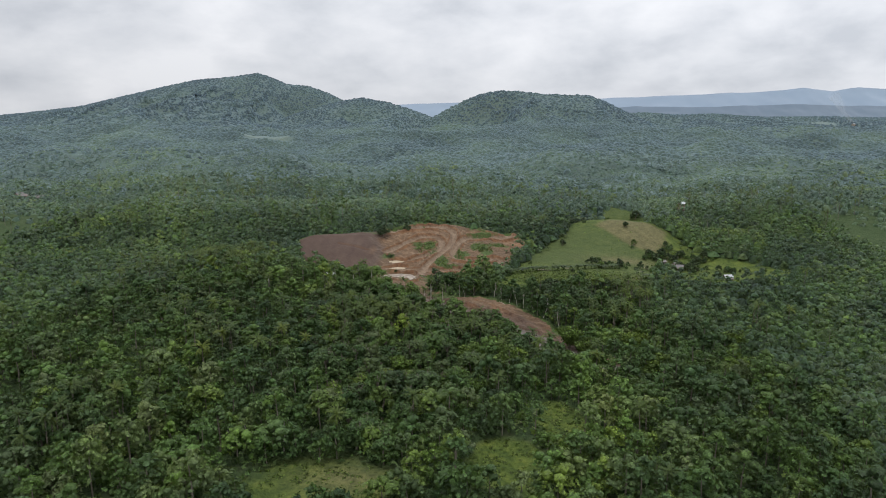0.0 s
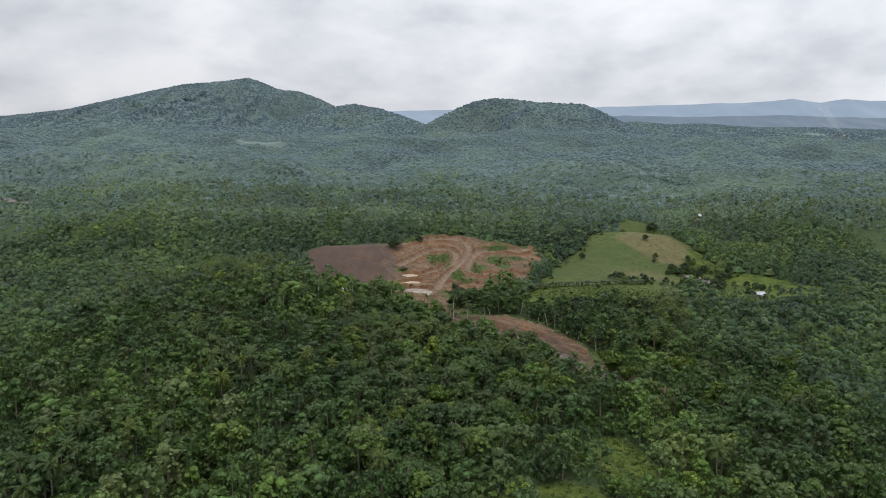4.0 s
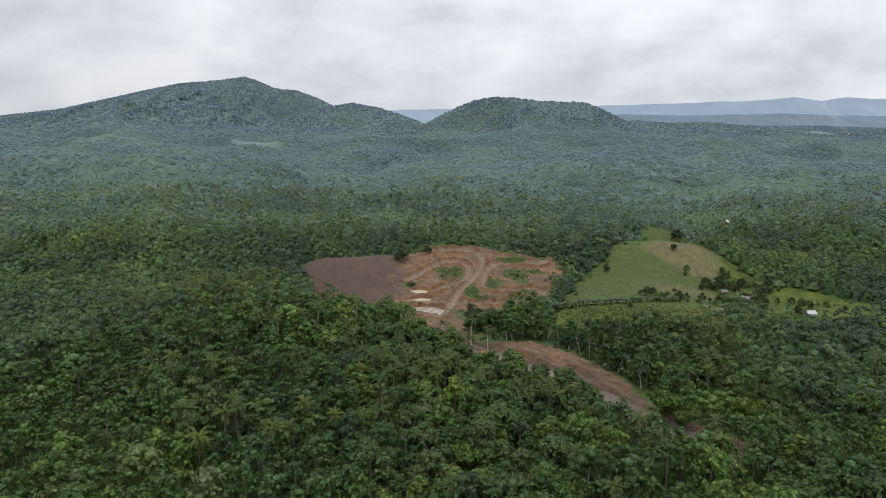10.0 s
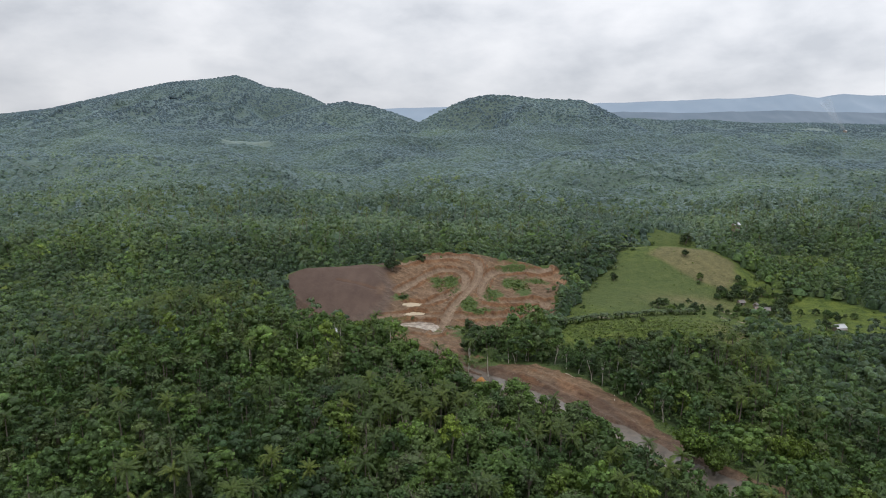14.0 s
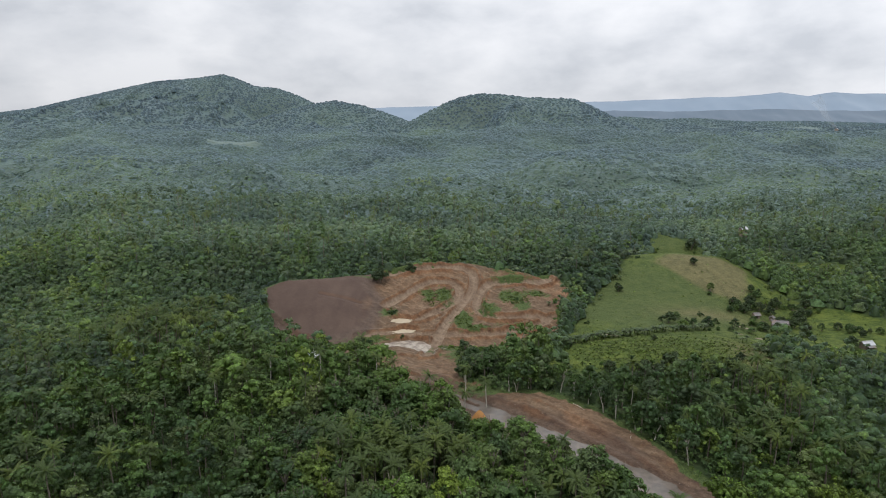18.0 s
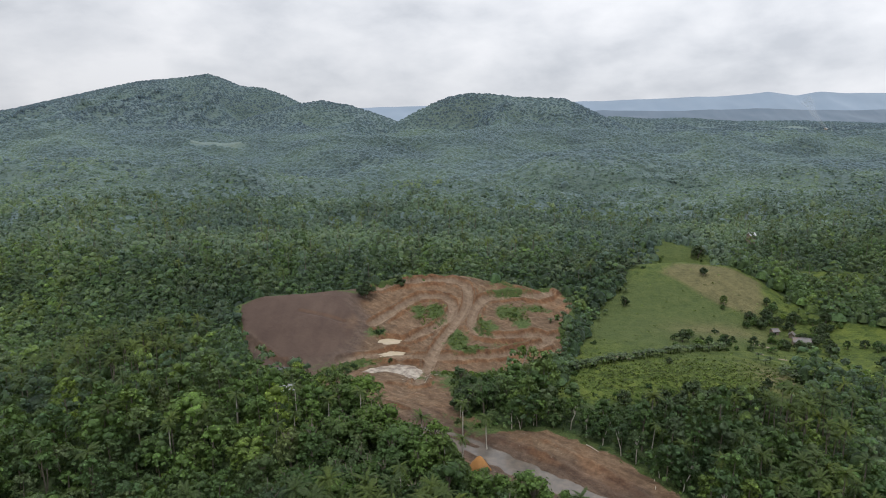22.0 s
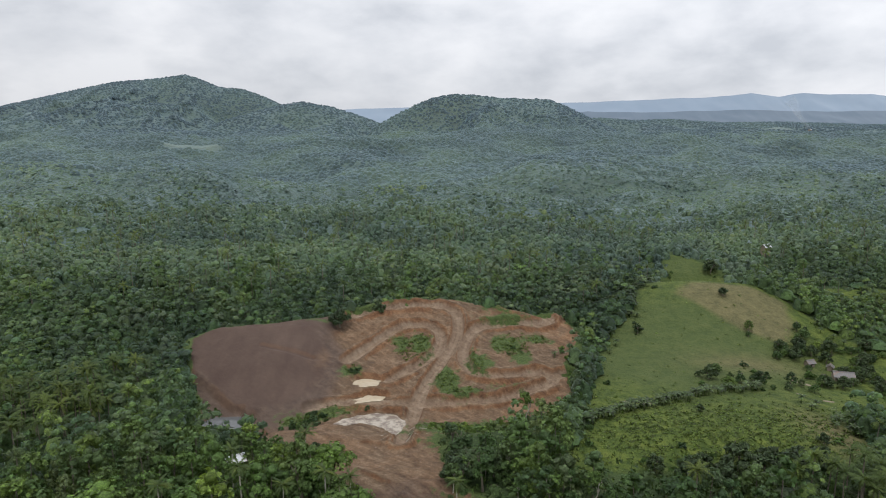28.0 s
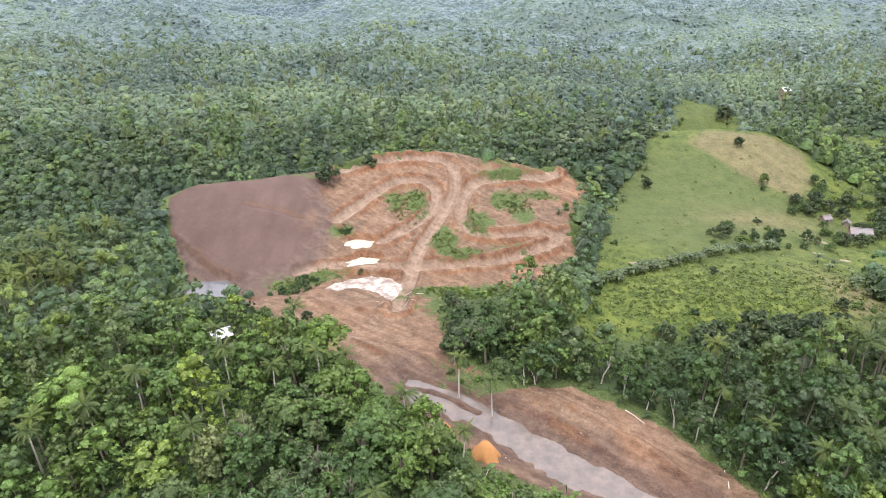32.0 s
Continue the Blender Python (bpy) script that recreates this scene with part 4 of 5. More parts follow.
def wooded(x, y):
    ok = ~inside(x, y, MEADOW) & (signed(x, y, SITE) < -2.0)
    # the near banks stay open a tree's height back from what is seen of them
    for k, site in ((1.02, True), (1.04, False), (1.065, False)):
        px, py = -3 + (x + 3) * k, 170 + (y - 170) * k
        ok &= ~inside(px, py, MEADOW) & ~(inside(px, py, SITE) & ((y > 228) | site))
    ok &= clear_mask(x, y) < 0.4
    ok &= (bell(x, y, -51, 338, 7, 9) < 0.45) & (bell(x, y, 22, 371, 15, 9) < 0.45)
    return ok


def plantation(x, y):
    """Ground planted with coconut palms, where little else grows."""
    return np.maximum.reduce([bell(x, y, -14, 262, 26, 15), bell(x, y, 34, 246, 14, 10), bell(x, y, -125, 375, 26, 30), bell(x, y, 128, 318, 16, 14)])


def scatter(n, x0, x1, y0, y1, gap, seed):
    """Jittered rows, so that crowns close without piling up."""
    r = np.random.default_rng(seed)
    gx, gy = np.meshgrid(np.arange(x0, x1, gap), np.arange(y0, y1, gap * 0.87))
    gx = gx + (np.arange(gx.shape[0]) % 2)[:, None] * gap / 2
    x, y = (gx + r.normal(scale=gap * 0.22, size=gx.shape)).ravel(), (gy + r.normal(scale=gap * 0.22, size=gx.shape)).ravel()
    return x, y


def in_view(x, y, pad=11.0):
    """The land that the flight brings into sight."""
    seen = np.zeros(np.shape(x), bool)
    for cx, cy, left, right in ((27, -35, -36.3, 33.5), (0, 0, -35, 35), (-3, 100, -33.4, 36.4), (-3, 195, -30.4, 39.4)):
        a = np.arctan2(x - cx, y - cy)
        w = np.degrees(pad / np.maximum(np.hypot(x - cx, y - cy), 1))
        seen |= (a > np.radians(left - w)) & (a < np.radians(right + w)) & (y > cy + 80)
    return seen & (y > 92)


def open_to_view(x, y):
    """False behind a brow that hides the land from the air over the dug site."""
    az, rr = np.linspace(-0.75, 0.75, 420), np.arange(700, 3400, 12.0)
    A, D = np.meshgrid(az, rr, indexing="ij")
    e = (height((D * np.sin(A)).ravel(), (100 + D * np.cos(A)).ravel()).reshape(A.shape) - 106) / D
    top = np.maximum.accumulate(e, 1)
    a, d = np.arctan2(x, y - 100), np.hypot(x, y - 100)
    i = np.clip(((a + 0.75) / 1.5 * 419).round().astype(int), 0, 419)
    j = np.clip(((d - 700) / 12).astype(int) - 4, 0, len(rr) - 1)
    return (height(x, y) + 14 - 106) / np.maximum(d, 1) > top[i, j] - 0.001


def stuff(name, templates, x, y, mat, label, category, seed, lo=0.75, hi=1.25, sink=0.6, tall=0.15, smooth=False):
    """Many plants in one mesh, each turned, sized and tinted by chance."""
    r = np.random.default_rng(seed)
    z = height(x, y) - sink
    pick = r.integers(0, len(templates), len(x))
    vs, fs, ts, o = [], [], [], 0
    for k, (v, f) in enumerate(templates):
        m = pick == k
        n = int(m.sum())
        if not n:
            continue
        a, s = r.uniform(0, 6.28, n), r.uniform(lo, hi, n)
        ca, sa = (np.cos(a) * s)[:, None], (np.sin(a) * s)[:, None]
        vx = v[:, 0] * ca - v[:, 1] * sa + x[m][:, None]
        vy = v[:, 0] * sa + v[:, 1] * ca + y[m][:, None]
        vz = v[:, 2] * (s * r.uniform(1 - tall, 1 + tall, n))[:, None] + z[m][:, None]
        vs.append(np.stack([vx, vy, vz], -1).reshape(-1, 3))
        fs.append((f[None] + (np.arange(n) * len(v))[:, None, None]).reshape(-1, 3) + o)
        ts.append(np.repeat(r.random(n), len(v)))
        o += n * len(v)
    ob = mesh_object(name, np.concatenate(vs), np.concatenate(fs), mat, smooth, {"tint": np.concatenate(ts)})
    return tagged(ob, label, category, kind="stuff")


def build_forest():
    # the trees that stand along the flight line, one by one
    x, y = scatter(0, -330, 330, 90, 600, 6.4, 1)
    m = wooded(x, y) & in_view(x, y) & (plantation(x, y) < 0.35 + 0.5 * np.random.default_rng(6).random(len(x)))
    x, y = x[m], y[m]
    close = np.abs(x) + np.abs(y - 265) * 0.42
    order = np.argsort(close)
    singles, rest = order[:300], order[300:]
    r = np.random.default_rng(3)
    data = [(mesh_data("crown", c, M_LEAF), mesh_data("trunk", t, M_BARK)) for i, (c, t) in enumerate(TREES)]
    z = height(x, y)
    for i in singles:
        k = int(r.integers(0, len(TREES)))
        plant("broadleaf_tree", (("crown", data[k][0]), ("trunk", data[k][1])), x[i], y[i], z[i], r.uniform(0, 6.28), r.uniform(0.6, 1.45),
              "broadleaf forest tree with an uneven clumped green crown", "tree", "forest trees below the flight line")
    xr, yr = x[rest], y[rest]
    near = (np.hypot(xr, yr - 200) < 165) & (yr < 360)
    edge = lambda a, b, mix=25: b + 110 * fbm(a / 90, b / 90, 33, 4) + np.random.default_rng(8).normal(scale=mix, size=len(a))
    keep = near | (edge(xr, yr) < 530)
    xr, yr, near = xr[keep], yr[keep], near[keep]
    for name, k, mat, label in (("near_forest", 0, M_LEAF, "dense tropical broadleaf forest of mixed greens"),
                                ("forest_stems", 1, M_BARK, "grey stems and limbs of the dense forest")):
        stuff(name, [t[k] for t in NEARS], xr[near], yr[near], mat, label, "forest", 11, 0.55, 1.45)
    ux, uy = scatter(0, -250, 250, 100, 420, 2.7, 5)
    m = in_view(ux, uy, 2) & (inside(ux, uy, SITE) == False) & (inside(ux, uy, MEADOW) == False) & (clear_mask(ux, uy) < 0.6)
    low = [leaf_cloud(np.random.default_rng(600 + i), [(0, 0, 0.9 + 0.5 * i)], [0.9], 3, 0.75, 0.8, 0.5) for i in range(5)]
    stuff("undergrowth", low, ux[m], uy[m], M_LEAF, "tangled green undergrowth below the trees", "undergrowth", 15, 0.7, 1.5, 0.2, 0.3)
    stuff("forest", MIDS, xr[~near], yr[~near], M_STAND, "dense tropical broadleaf forest of mixed greens", "forest", 12, 0.7, 1.35)
    # the same woods go on beside and behind the flight
    x, y = scatter(0, -430, 430, -210, 600, 8.6, 9)
    m = ~in_view(x, y) & wooded(x, y)
    stuff("outer_forest", [tufted(520 + i, 4.9, 9.0, 0.5, 1, 14, 0.9, 0.1, 1.0) for i in range(6)], x[m], y[m], M_STAND, "forest going on beside the flight line", "forest", 19, 0.8, 1.3, 0.8, 0.2)
    # one scatter, so that the stands run into each other
    x, y = scatter(0, -1150, 1150, 480, 1400, 6.4, 2)
    q = edge(x, y) * (1 - (y > 640)) + edge(x, y, 75) * (y > 640)
    ok = in_view(x, y) & (clear_mask(x, y) < 0.5)
    ok[y < 600] &= wooded(x[y < 600], y[y < 600])
    ok[y > 760] &= open_to_view(x[y > 760], y[y > 760])
    m = ok & (q >= 530) & (q < 800)
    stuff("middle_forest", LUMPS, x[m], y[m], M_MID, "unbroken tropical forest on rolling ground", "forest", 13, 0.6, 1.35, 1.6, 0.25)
    m = ok & (q >= 800) & (q < 1150)
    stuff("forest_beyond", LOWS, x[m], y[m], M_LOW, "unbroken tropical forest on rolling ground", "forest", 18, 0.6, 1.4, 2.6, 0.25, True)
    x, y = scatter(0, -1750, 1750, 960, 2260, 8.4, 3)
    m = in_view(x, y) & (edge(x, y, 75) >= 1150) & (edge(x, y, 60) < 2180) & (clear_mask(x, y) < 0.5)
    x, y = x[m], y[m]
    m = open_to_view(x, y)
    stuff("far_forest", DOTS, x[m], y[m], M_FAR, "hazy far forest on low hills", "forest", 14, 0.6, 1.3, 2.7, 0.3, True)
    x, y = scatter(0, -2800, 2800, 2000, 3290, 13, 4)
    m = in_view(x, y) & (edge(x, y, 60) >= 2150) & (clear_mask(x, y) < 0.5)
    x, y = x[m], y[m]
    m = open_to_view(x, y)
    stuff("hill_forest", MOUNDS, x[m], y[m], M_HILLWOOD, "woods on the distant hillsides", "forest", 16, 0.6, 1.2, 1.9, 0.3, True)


build_forest()

# ---------------------------------------------------------------- palms, bananas, bamboo
PALM_DATA = [(mesh_data("crown", c, M_PALM), mesh_data("trunk", t, M_BARK)) for c, t in PALMS]
# palms that stand clear at the edge of the dug strip
EDGE_PALMS = [(11, 327), (18, 319), (-31, 344), (-17, 326), (-3, 308), (3.5, 296), (9, 297), (-23, 323), (-33, 320), (-44, 322),
              (-45, 298), (71, 311), (75, 298), (-66, 302), (-75, 297), (-9, 282), (-60, 312), (83, 290), (-42, 309), (-48, 331)]
# planted groves: centre, spread, number
GROVES = [(-12, 264, 20, 12, 34), (108, 288, 22, 16, 20), (-92, 150, 22, 26, 10), (-150, 330, 40, 40, 24), (128, 335, 22, 16, 18),
          (-45, 215, 40, 30, 10), (60, 215, 40, 30, 14), (-110, 260, 40, 40, 14), (170, 300, 30, 40, 14), (190, 395, 30, 14, 8), (-130, 375, 30, 40, 34), (-12, 262, 12, 8, 14)]


def frond_palm(seed, x, y, h, scale):
    """A palm whose fronds are parts of their own."""
    r = np.random.default_rng(seed)
    root = new("coconut_palm")
    root.empty_display_size = 0.5
    v, f = palm_trunk(seed, h)
    mesh_object("trunk", v, f, M_PALE_BARK, False, {"tint": np.zeros(len(v))}, root)
    for i in range(21):
        v, f = palm_frond(r, i * 2.4 + r.uniform(-0.3, 0.3), r.uniform(-0.4, 1.15), 3.5 * r.uniform(0.85, 1.1), h, 8)
        mesh_object("frond", v, f, M_PALM, False, {"tint": np.full(len(v), 0.02)}, root)
    nut = leaf_cloud(r, [(0, 0, h - 0.5)], [0.35], 10, 0.22)
    mesh_object("coconut_cluster", *nut, M_PALM, False, {"tint": np.full(len(nut[0]), 0.5)}, root)
    root.location, root.scale = (x, y, hz(x, y)), (scale, scale, scale)
    tagged(root, "coconut palm with a slender pale trunk and drooping fronds", "palm", "palms beside the dug strip")


def build_palms():
    r = np.random.default_rng(21)
    for i, (x, y) in enumerate(EDGE_PALMS):
        frond_palm(900 + i, x, y, r.uniform(10.5, 13.5), r.uniform(0.92, 1.1))
    xs, ys = [], []
    for cx, cy, sx, sy, n in GROVES:
        xs.append(cx + r.normal(scale=sx * 0.6, size=n))
        ys.append(cy + r.normal(scale=sy * 0.6, size=n))
    px, py = scatter(0, -180, 170, 225, 430, 7.2, 23)
    m = plantation(px, py) > 0.42
    xs.append(px[m])
    ys.append(py[m])
    n = 80
    xs.append(r.uniform(-260, 260, n))
    ys.append(r.uniform(115, 560, n))
    x, y = np.concatenate(xs), np.concatenate(ys)
    m = wooded(x, y) & in_view(x, y)
    x, y = x[m], y[m]
    order = np.argsort(np.abs(x) + np.abs(y - 250) * 0.4)
    z = height(x, y)
    for i in order[:270]:
        k = int(r.integers(0, 4))
        plant("coconut_palm", (("crown", PALM_DATA[k][0]), ("trunk", PALM_DATA[k][1])), x[i], y[i], z[i] - 1.5, r.uniform(0, 6.28), r.uniform(0.9, 1.25),
              "coconut palm rising out of the forest canopy", "palm", "palms in the forest")
    rest = order[270:]
    x2, y2 = r.uniform(-420, 420, 420), r.uniform(470, 760, 420)
    m = in_view(x2, y2) & wooded(x2, y2) & (fbm(x2 / 120, y2 / 120, 51) > -0.05)
    x2, y2 = np.concatenate([x[rest], x2[m]]), np.concatenate([y[rest], y2[m]])
    for name, k, mat, label in (("far_palms", 0, M_PALM, "crowns of coconut palms scattered through the forest"),
                                ("far_palm_stems", 1, M_BARK, "stems of the scattered palms")):
        stuff(name, [p[k] for p in FAR_PALMS], x2, y2, mat, label, "palm", 61, 0.85, 1.15, 0.2)


def build_bananas():
    r = np.random.default_rng(31)
    stem = mesh_data("stem", limb([(0, 0, -0.3), (0.05, 0, 1.0), (0.1, 0.03, 2.1)], [0.17, 0.14, 0.1], 6), M_BAMBOO)
    data = [mesh_data("leaves", banana_leaves(700 + i, 3.2), M_BANANA) for i in range(3)]
    hedge = [(50, 370), (62, 376), (74, 381), (85, 386), (98, 392), (112, 398), (124, 401), (139, 404)]
    px, py = zip(*hedge)
    pts = []
    for t in np.linspace(0, 7, 96):
        pts.append((np.interp(t, range(8), px) + r.normal(scale=1.1), np.interp(t, range(8), py) + r.normal(scale=1.3), "banana hedge across the meadow"))
    for cx, cy, sx, sy, n in ((86, 458, 6, 12, 34), (74, 428, 4, 7, 14), (98, 482, 8, 9, 26), (52, 377, 5, 4, 12), (60, 488, 18, 5, 14),
                              (150, 372, 3, 9, 14), (205, 455, 5, 9, 12)):
        for _ in range(n):
            pts.append((cx + r.normal(scale=sx), cy + r.normal(scale=sy), "banana plants by the meadow"))
    for x, y, g in pts:
        plant("banana_plant", (("leaves", data[int(r.integers(0, 3))]), ("stem", stem)), x, y, hz(x, y), r.uniform(0, 6.28), r.uniform(0.75, 1.25),
              "banana plant with broad pale green leaves", "banana plant", g)
    x, y = r.uniform(50, 150, 700), r.uniform(478, 575, 700)
    m = wooded(x, y) & (bell(x, y, 95, 520, 40, 32) > 0.3)
    stuff("banana_grove", [banana_leaves(720 + i, 3.2) for i in range(3)], x[m], y[m], M_BANANA, "grove of banana plants behind the dug site", "banana plants", 71, 0.9, 1.6, 0.2)


def build_bamboo():
    r = np.random.default_rng(41)
    data = []
    for i in range(3):
        c, l = bamboo(800 + i, 12)
        data.append((mesh_data("culms", c, M_BARK), mesh_data("leaves", l, M_BAMBOO)))
    for x, y, s in ((79, 252, 1.1), (110, 251, 1.0), (160, 261, 1.0), (84, 247, 0.8), (116, 246, 0.8), (-8, 214, 0.9), (4, 205, 0.9), (-20, 205, 0.8),
                    (14, 218, 0.8), (60, 140, 0.8), (-62, 158, 0.85), (150, 225, 0.9), (34, 190, 0.7)):
        k = int(r.integers(0, 3))
        plant("bamboo_clump", (("leaves", data[k][1]), ("culms", data[k][0])), x, y, hz(x, y), r.uniform(0, 6.28), s,
              "feathery yellow-green bamboo clump arching outwards", "bamboo", "bamboo clumps")


build_palms()
build_bananas()
build_bamboo()

# ---------------------------------------------------------------- meadow: trees, shrubs, tufts
M_DARKLEAF = foliage("mango_leaves", [(0.0, (0.042, 0.070, 0.034)), (0.5, (0.059, 0.092, 0.041)), (1.0, (0.070, 0.105, 0.049))])


def build_meadow_plants():
    r = np.random.default_rng(51)
    crowns = [mesh_data("crown", crown(820 + i, 2.6, 4.2, 0.9, 11, 620, 0.36), M_DARKLEAF) for i in range(3)]
    trunks = [mesh_data("trunk", broad_trunk(830 + i, 4.6, 2.2, 0.2), M_BARK) for i in range(3)]
    for x, y, s in ((164, 486, 0.95), (109, 459, 1.0), (190, 553, 1.85), (123, 414, 1.25), (-32, 459, 1.85), (-14, 471, 1.4), (-32, 368, 0.75),
                    (176, 440, 1.2), (196, 446, 1.3), (206, 436, 1.2), (190, 404, 1.1),
                    (199, 381, 1.2), (212, 412, 0.9), (216, 398, 0.8), (230, 388, 0.8), 
                    (186, 443, 1.1), (194, 410, 1.2), (200, 424, 1.0), (214, 446, 1.2),
                    (128, 408, 0.7), (132, 414, 0.6), (108, 345, 1.4), (86, 343, 1.3), (118, 346, 1.3), (133, 356, 0.8), (103, 380, 0.6), (72, 344, 1.2), (13, 343, 1.9), (18, 350, 1.5), (24, 346, 1.5), (30, 346, 1.4), (13, 353, 1.2), (37, 342, 1.5), (97, 342, 2.1), (104, 340, 1.8), (80, 338, 1.8),
                    (113, 340, 2.0), (123, 343, 1.8), (90, 337, 1.6), (182, 447, 1.3), (172, 446, 1.1), (189, 437, 1.2), (202, 430, 1.4), (188, 424, 1.1), (180, 412, 1.2), (174, 413, 1.0),
                    (193, 419, 1.2), ):
        k = int(r.integers(0, 3))
        plant("mango_tree", (("crown", crowns[k]), ("trunk", trunks[k])), x, y, hz(x, y) - 0.1, r.uniform(0, 6.28), s,
              "low round dark green tree standing in grass", "tree", "single trees in the open")
    # thickets round the farm
    small = [(mesh_data("crown", TREES[i][0], M_LEAF), mesh_data("trunk", TREES[i][1], M_BARK)) for i in (1, 3, 6, 8)]
    farm = [(186, 421), (180, 435), (187, 431), (205, 379.5)]
    for cx, cy, sx, sy, k in ((132, 413, 7, 3, 6), (150, 408, 8, 3, 7), (174, 422, 3, 4, 9), (197, 421, 5, 6, 10), (184, 452, 10, 4, 14), (206, 441, 5, 5, 9),
                              (176, 444, 6, 3, 8), (215, 405, 7, 4, 7)):
        for _ in range(k):
            x, y = cx + r.normal(scale=sx), cy + r.normal(scale=sy)
            if min(math.hypot(x - a, y - c) for a, c in farm) < 5.5:
                continue
            i = int(r.integers(0, 4))
            plant("broadleaf_tree", (("crown", small[i][0]), ("trunk", small[i][1])), x, y, hz(x, y) - 0.2, r.uniform(0, 6.28), r.uniform(0.35, 0.68),
                  "small leafy tree in a thicket by the farm", "tree", "thicket trees round the farm")
    # thin pale-stemmed trees at the edge of the dug strip
    thin = [(mesh_data("crown", crown(840 + i, 2.7, 5.5, 5.2, 9, 420, 0.45, 0, 0.8), M_LEAF), mesh_data("trunk", broad_trunk(850 + i, 10, 2.4, 0.17), M_PALE_BARK))
            for i in range(3)]
    for x, y in ((11, 339), (14, 343), (21, 345), (28, 328), (31, 328), (36, 331), (43, 332), (48, 327), (52, 321), (56, 316), (60, 309), (63, 304), (68, 297),
                 (72, 290), (78, 276), (-34, 148), (-28, 149), (-22, 148), (-40, 150), (-16, 146), (-45, 150), (40, 382)):
        k = int(r.integers(0, 3))
        plant("slender_tree", (("crown", thin[k][0]), ("trunk", thin[k][1])), x, y, hz(x, y), r.uniform(0, 6.28), r.uniform(0.85, 1.15),
              "slender tree with a bare pale trunk and thin crown", "tree", "slender trees at the clearing edges")
    shrub = [mesh_data("shrub", crown(860 + i, 1.5, 2.4, -0.4, 7, 150, 0.34), M_LEAF) for i in range(3)]
    x, y = r.uniform(45, 240, 900), r.uniform(343, 570, 900)
    keep = inside(x, y, MEADOW) & (seg_dist(x, y, MEADOW, True) < 7) & (fbm(x / 14, y / 14, 77) > 0.07)
    keep |= inside(x, y, MEADOW) & (bell(x, y, 115, 352, 40, 7) > 0.3 + r.random(900))
    keep |= inside(x, y, MEADOW) & (bell(x, y, 135, 412, 18, 9) > r.random(900) * 1.5)
    for a, b in list(zip(x[keep], y[keep]))[:220]:
        ob = new("shrub", shrub[int(r.integers(0, 3))])
        s = r.uniform(0.5, 1.2)
        ob.location, ob.rotation_euler, ob.scale = (a, b, hz(a, b)), (0, 0, r.uniform(0, 6.28)), (s, s, s)
        tagged(ob, "low leafy green shrub growing in grass", "shrub", "shrubs in the meadow")
    for cx, cy, sx, sy, k in ((-40, 397, 6, 2, 14), (24, 382, 5, 2, 18), (61, 398, 3, 4, 4), (70, 434, 2, 5, 8), (18, 412, 1.5, 4, 2), (-24, 427, 2, 1.5, 4), (14, 336, 3, 4, 8), (-36, 400, 7, 2.5, 16), (14, 384, 6, 2, 16), (46, 441, 4, 4, 3), (-62, 377, 10, 5, 34)):
        for _ in range(k):
            a, b = cx + r.normal(scale=sx), cy + r.normal(scale=sy)
            ob = new("shrub", shrub[int(r.integers(0, 3))])
            s = r.uniform(0.5, 1.15)
            ob.location, ob.rotation_euler, ob.scale = (a, b, hz(a, b)), (0, 0, r.uniform(0, 6.28)), (s, s, s)
            tagged(ob, "leafy green bush regrowing on dug earth", "shrub", "bushes on the dug ground")
    # weeds on the dug ground
    x, y = r.uniform(-60, 80, 14000), r.uniform(330, 485, 14000)
    w = np.zeros(14000)
    for cx, cy, rx, ry in ((-38, 401, 12, 4), (14.5, 418, 3.4, 7), (43, 444, 6, 6), (22, 410, 6, 3), (5, 446, 4, 7), (18, 384, 16, 4), (-3, 444, 6, 7), (2, 438, 4, 5), (46, 441, 7, 6), (57, 448, 6, 4), (28, 431, 4, 6), (-24, 427, 4, 3), (62, 398, 6, 5)):
        w = np.maximum(w, bell(x, y, cx, cy, rx * 1.4, ry * 1.3))
    m = w * (1 + 1.2 * fbm(x / 5, y / 5, 63)) > 0.35 + 0.4 * r.random(14000)
    stuff("weeds", [leaf_cloud(np.random.default_rng(870 + i), [(0, 0, 0.3)], [0.42], 9, 0.2, 0.45) for i in range(3)], x[m], y[m], M_GRASS,
          "green weeds regrowing on the dug banks", "weeds", 81, 0.7, 1.8, 0.1)
    x, y = r.uniform(40, 262, 52000), r.uniform(340, 578, 52000)
    d = 0.02 + 1.0 * bell(x, y, 100, 364, 48, 20)
    m = inside(x, y, MEADOW) & (r.random(52000) < d)
    cl = [(cx + rx * a * np.cos(t), cy + ry * a * np.sin(t)) for cx, cy, rx, ry in CLEARINGS[:3] for a, t in zip(np.sqrt(r.random(260)), r.uniform(0, 6.28, 260))]
    x, y = np.concatenate([x[m], [q[0] for q in cl]]), np.concatenate([y[m], [q[1] for q in cl]])
    stuff("grass_tufts", [leaf_cloud(np.random.default_rng(880 + i), [(0, 0, 0.1)], [0.5], 7, 0.3, 0.5, 0.6) for i in range(4)], x, y, M_GRASS,
          "rough tussocky green pasture grass", "grass", 82, 0.5, 1.6, 0.05)


build_meadow_plants()

# ---------------------------------------------------------------- houses
def sheet_metal(name, a, b, rust):
    n = Nodes(name)
    c = n.mix(n.noise(0.9, 5), a, b)
    c = n.mix(n.math("MULTIPLY", n.math("SUBTRACT", n.noise(0.6, 6), 0.5), rust, True), c, (0.2, 0.1, 0.055))
    return n.finish(c, 0.42, 0.5, 0.25)


M_WHITE_ROOF = sheet_metal("white_sheet_metal", (0.33, 0.345, 0.36), (0.47, 0.485, 0.5), 1.8)
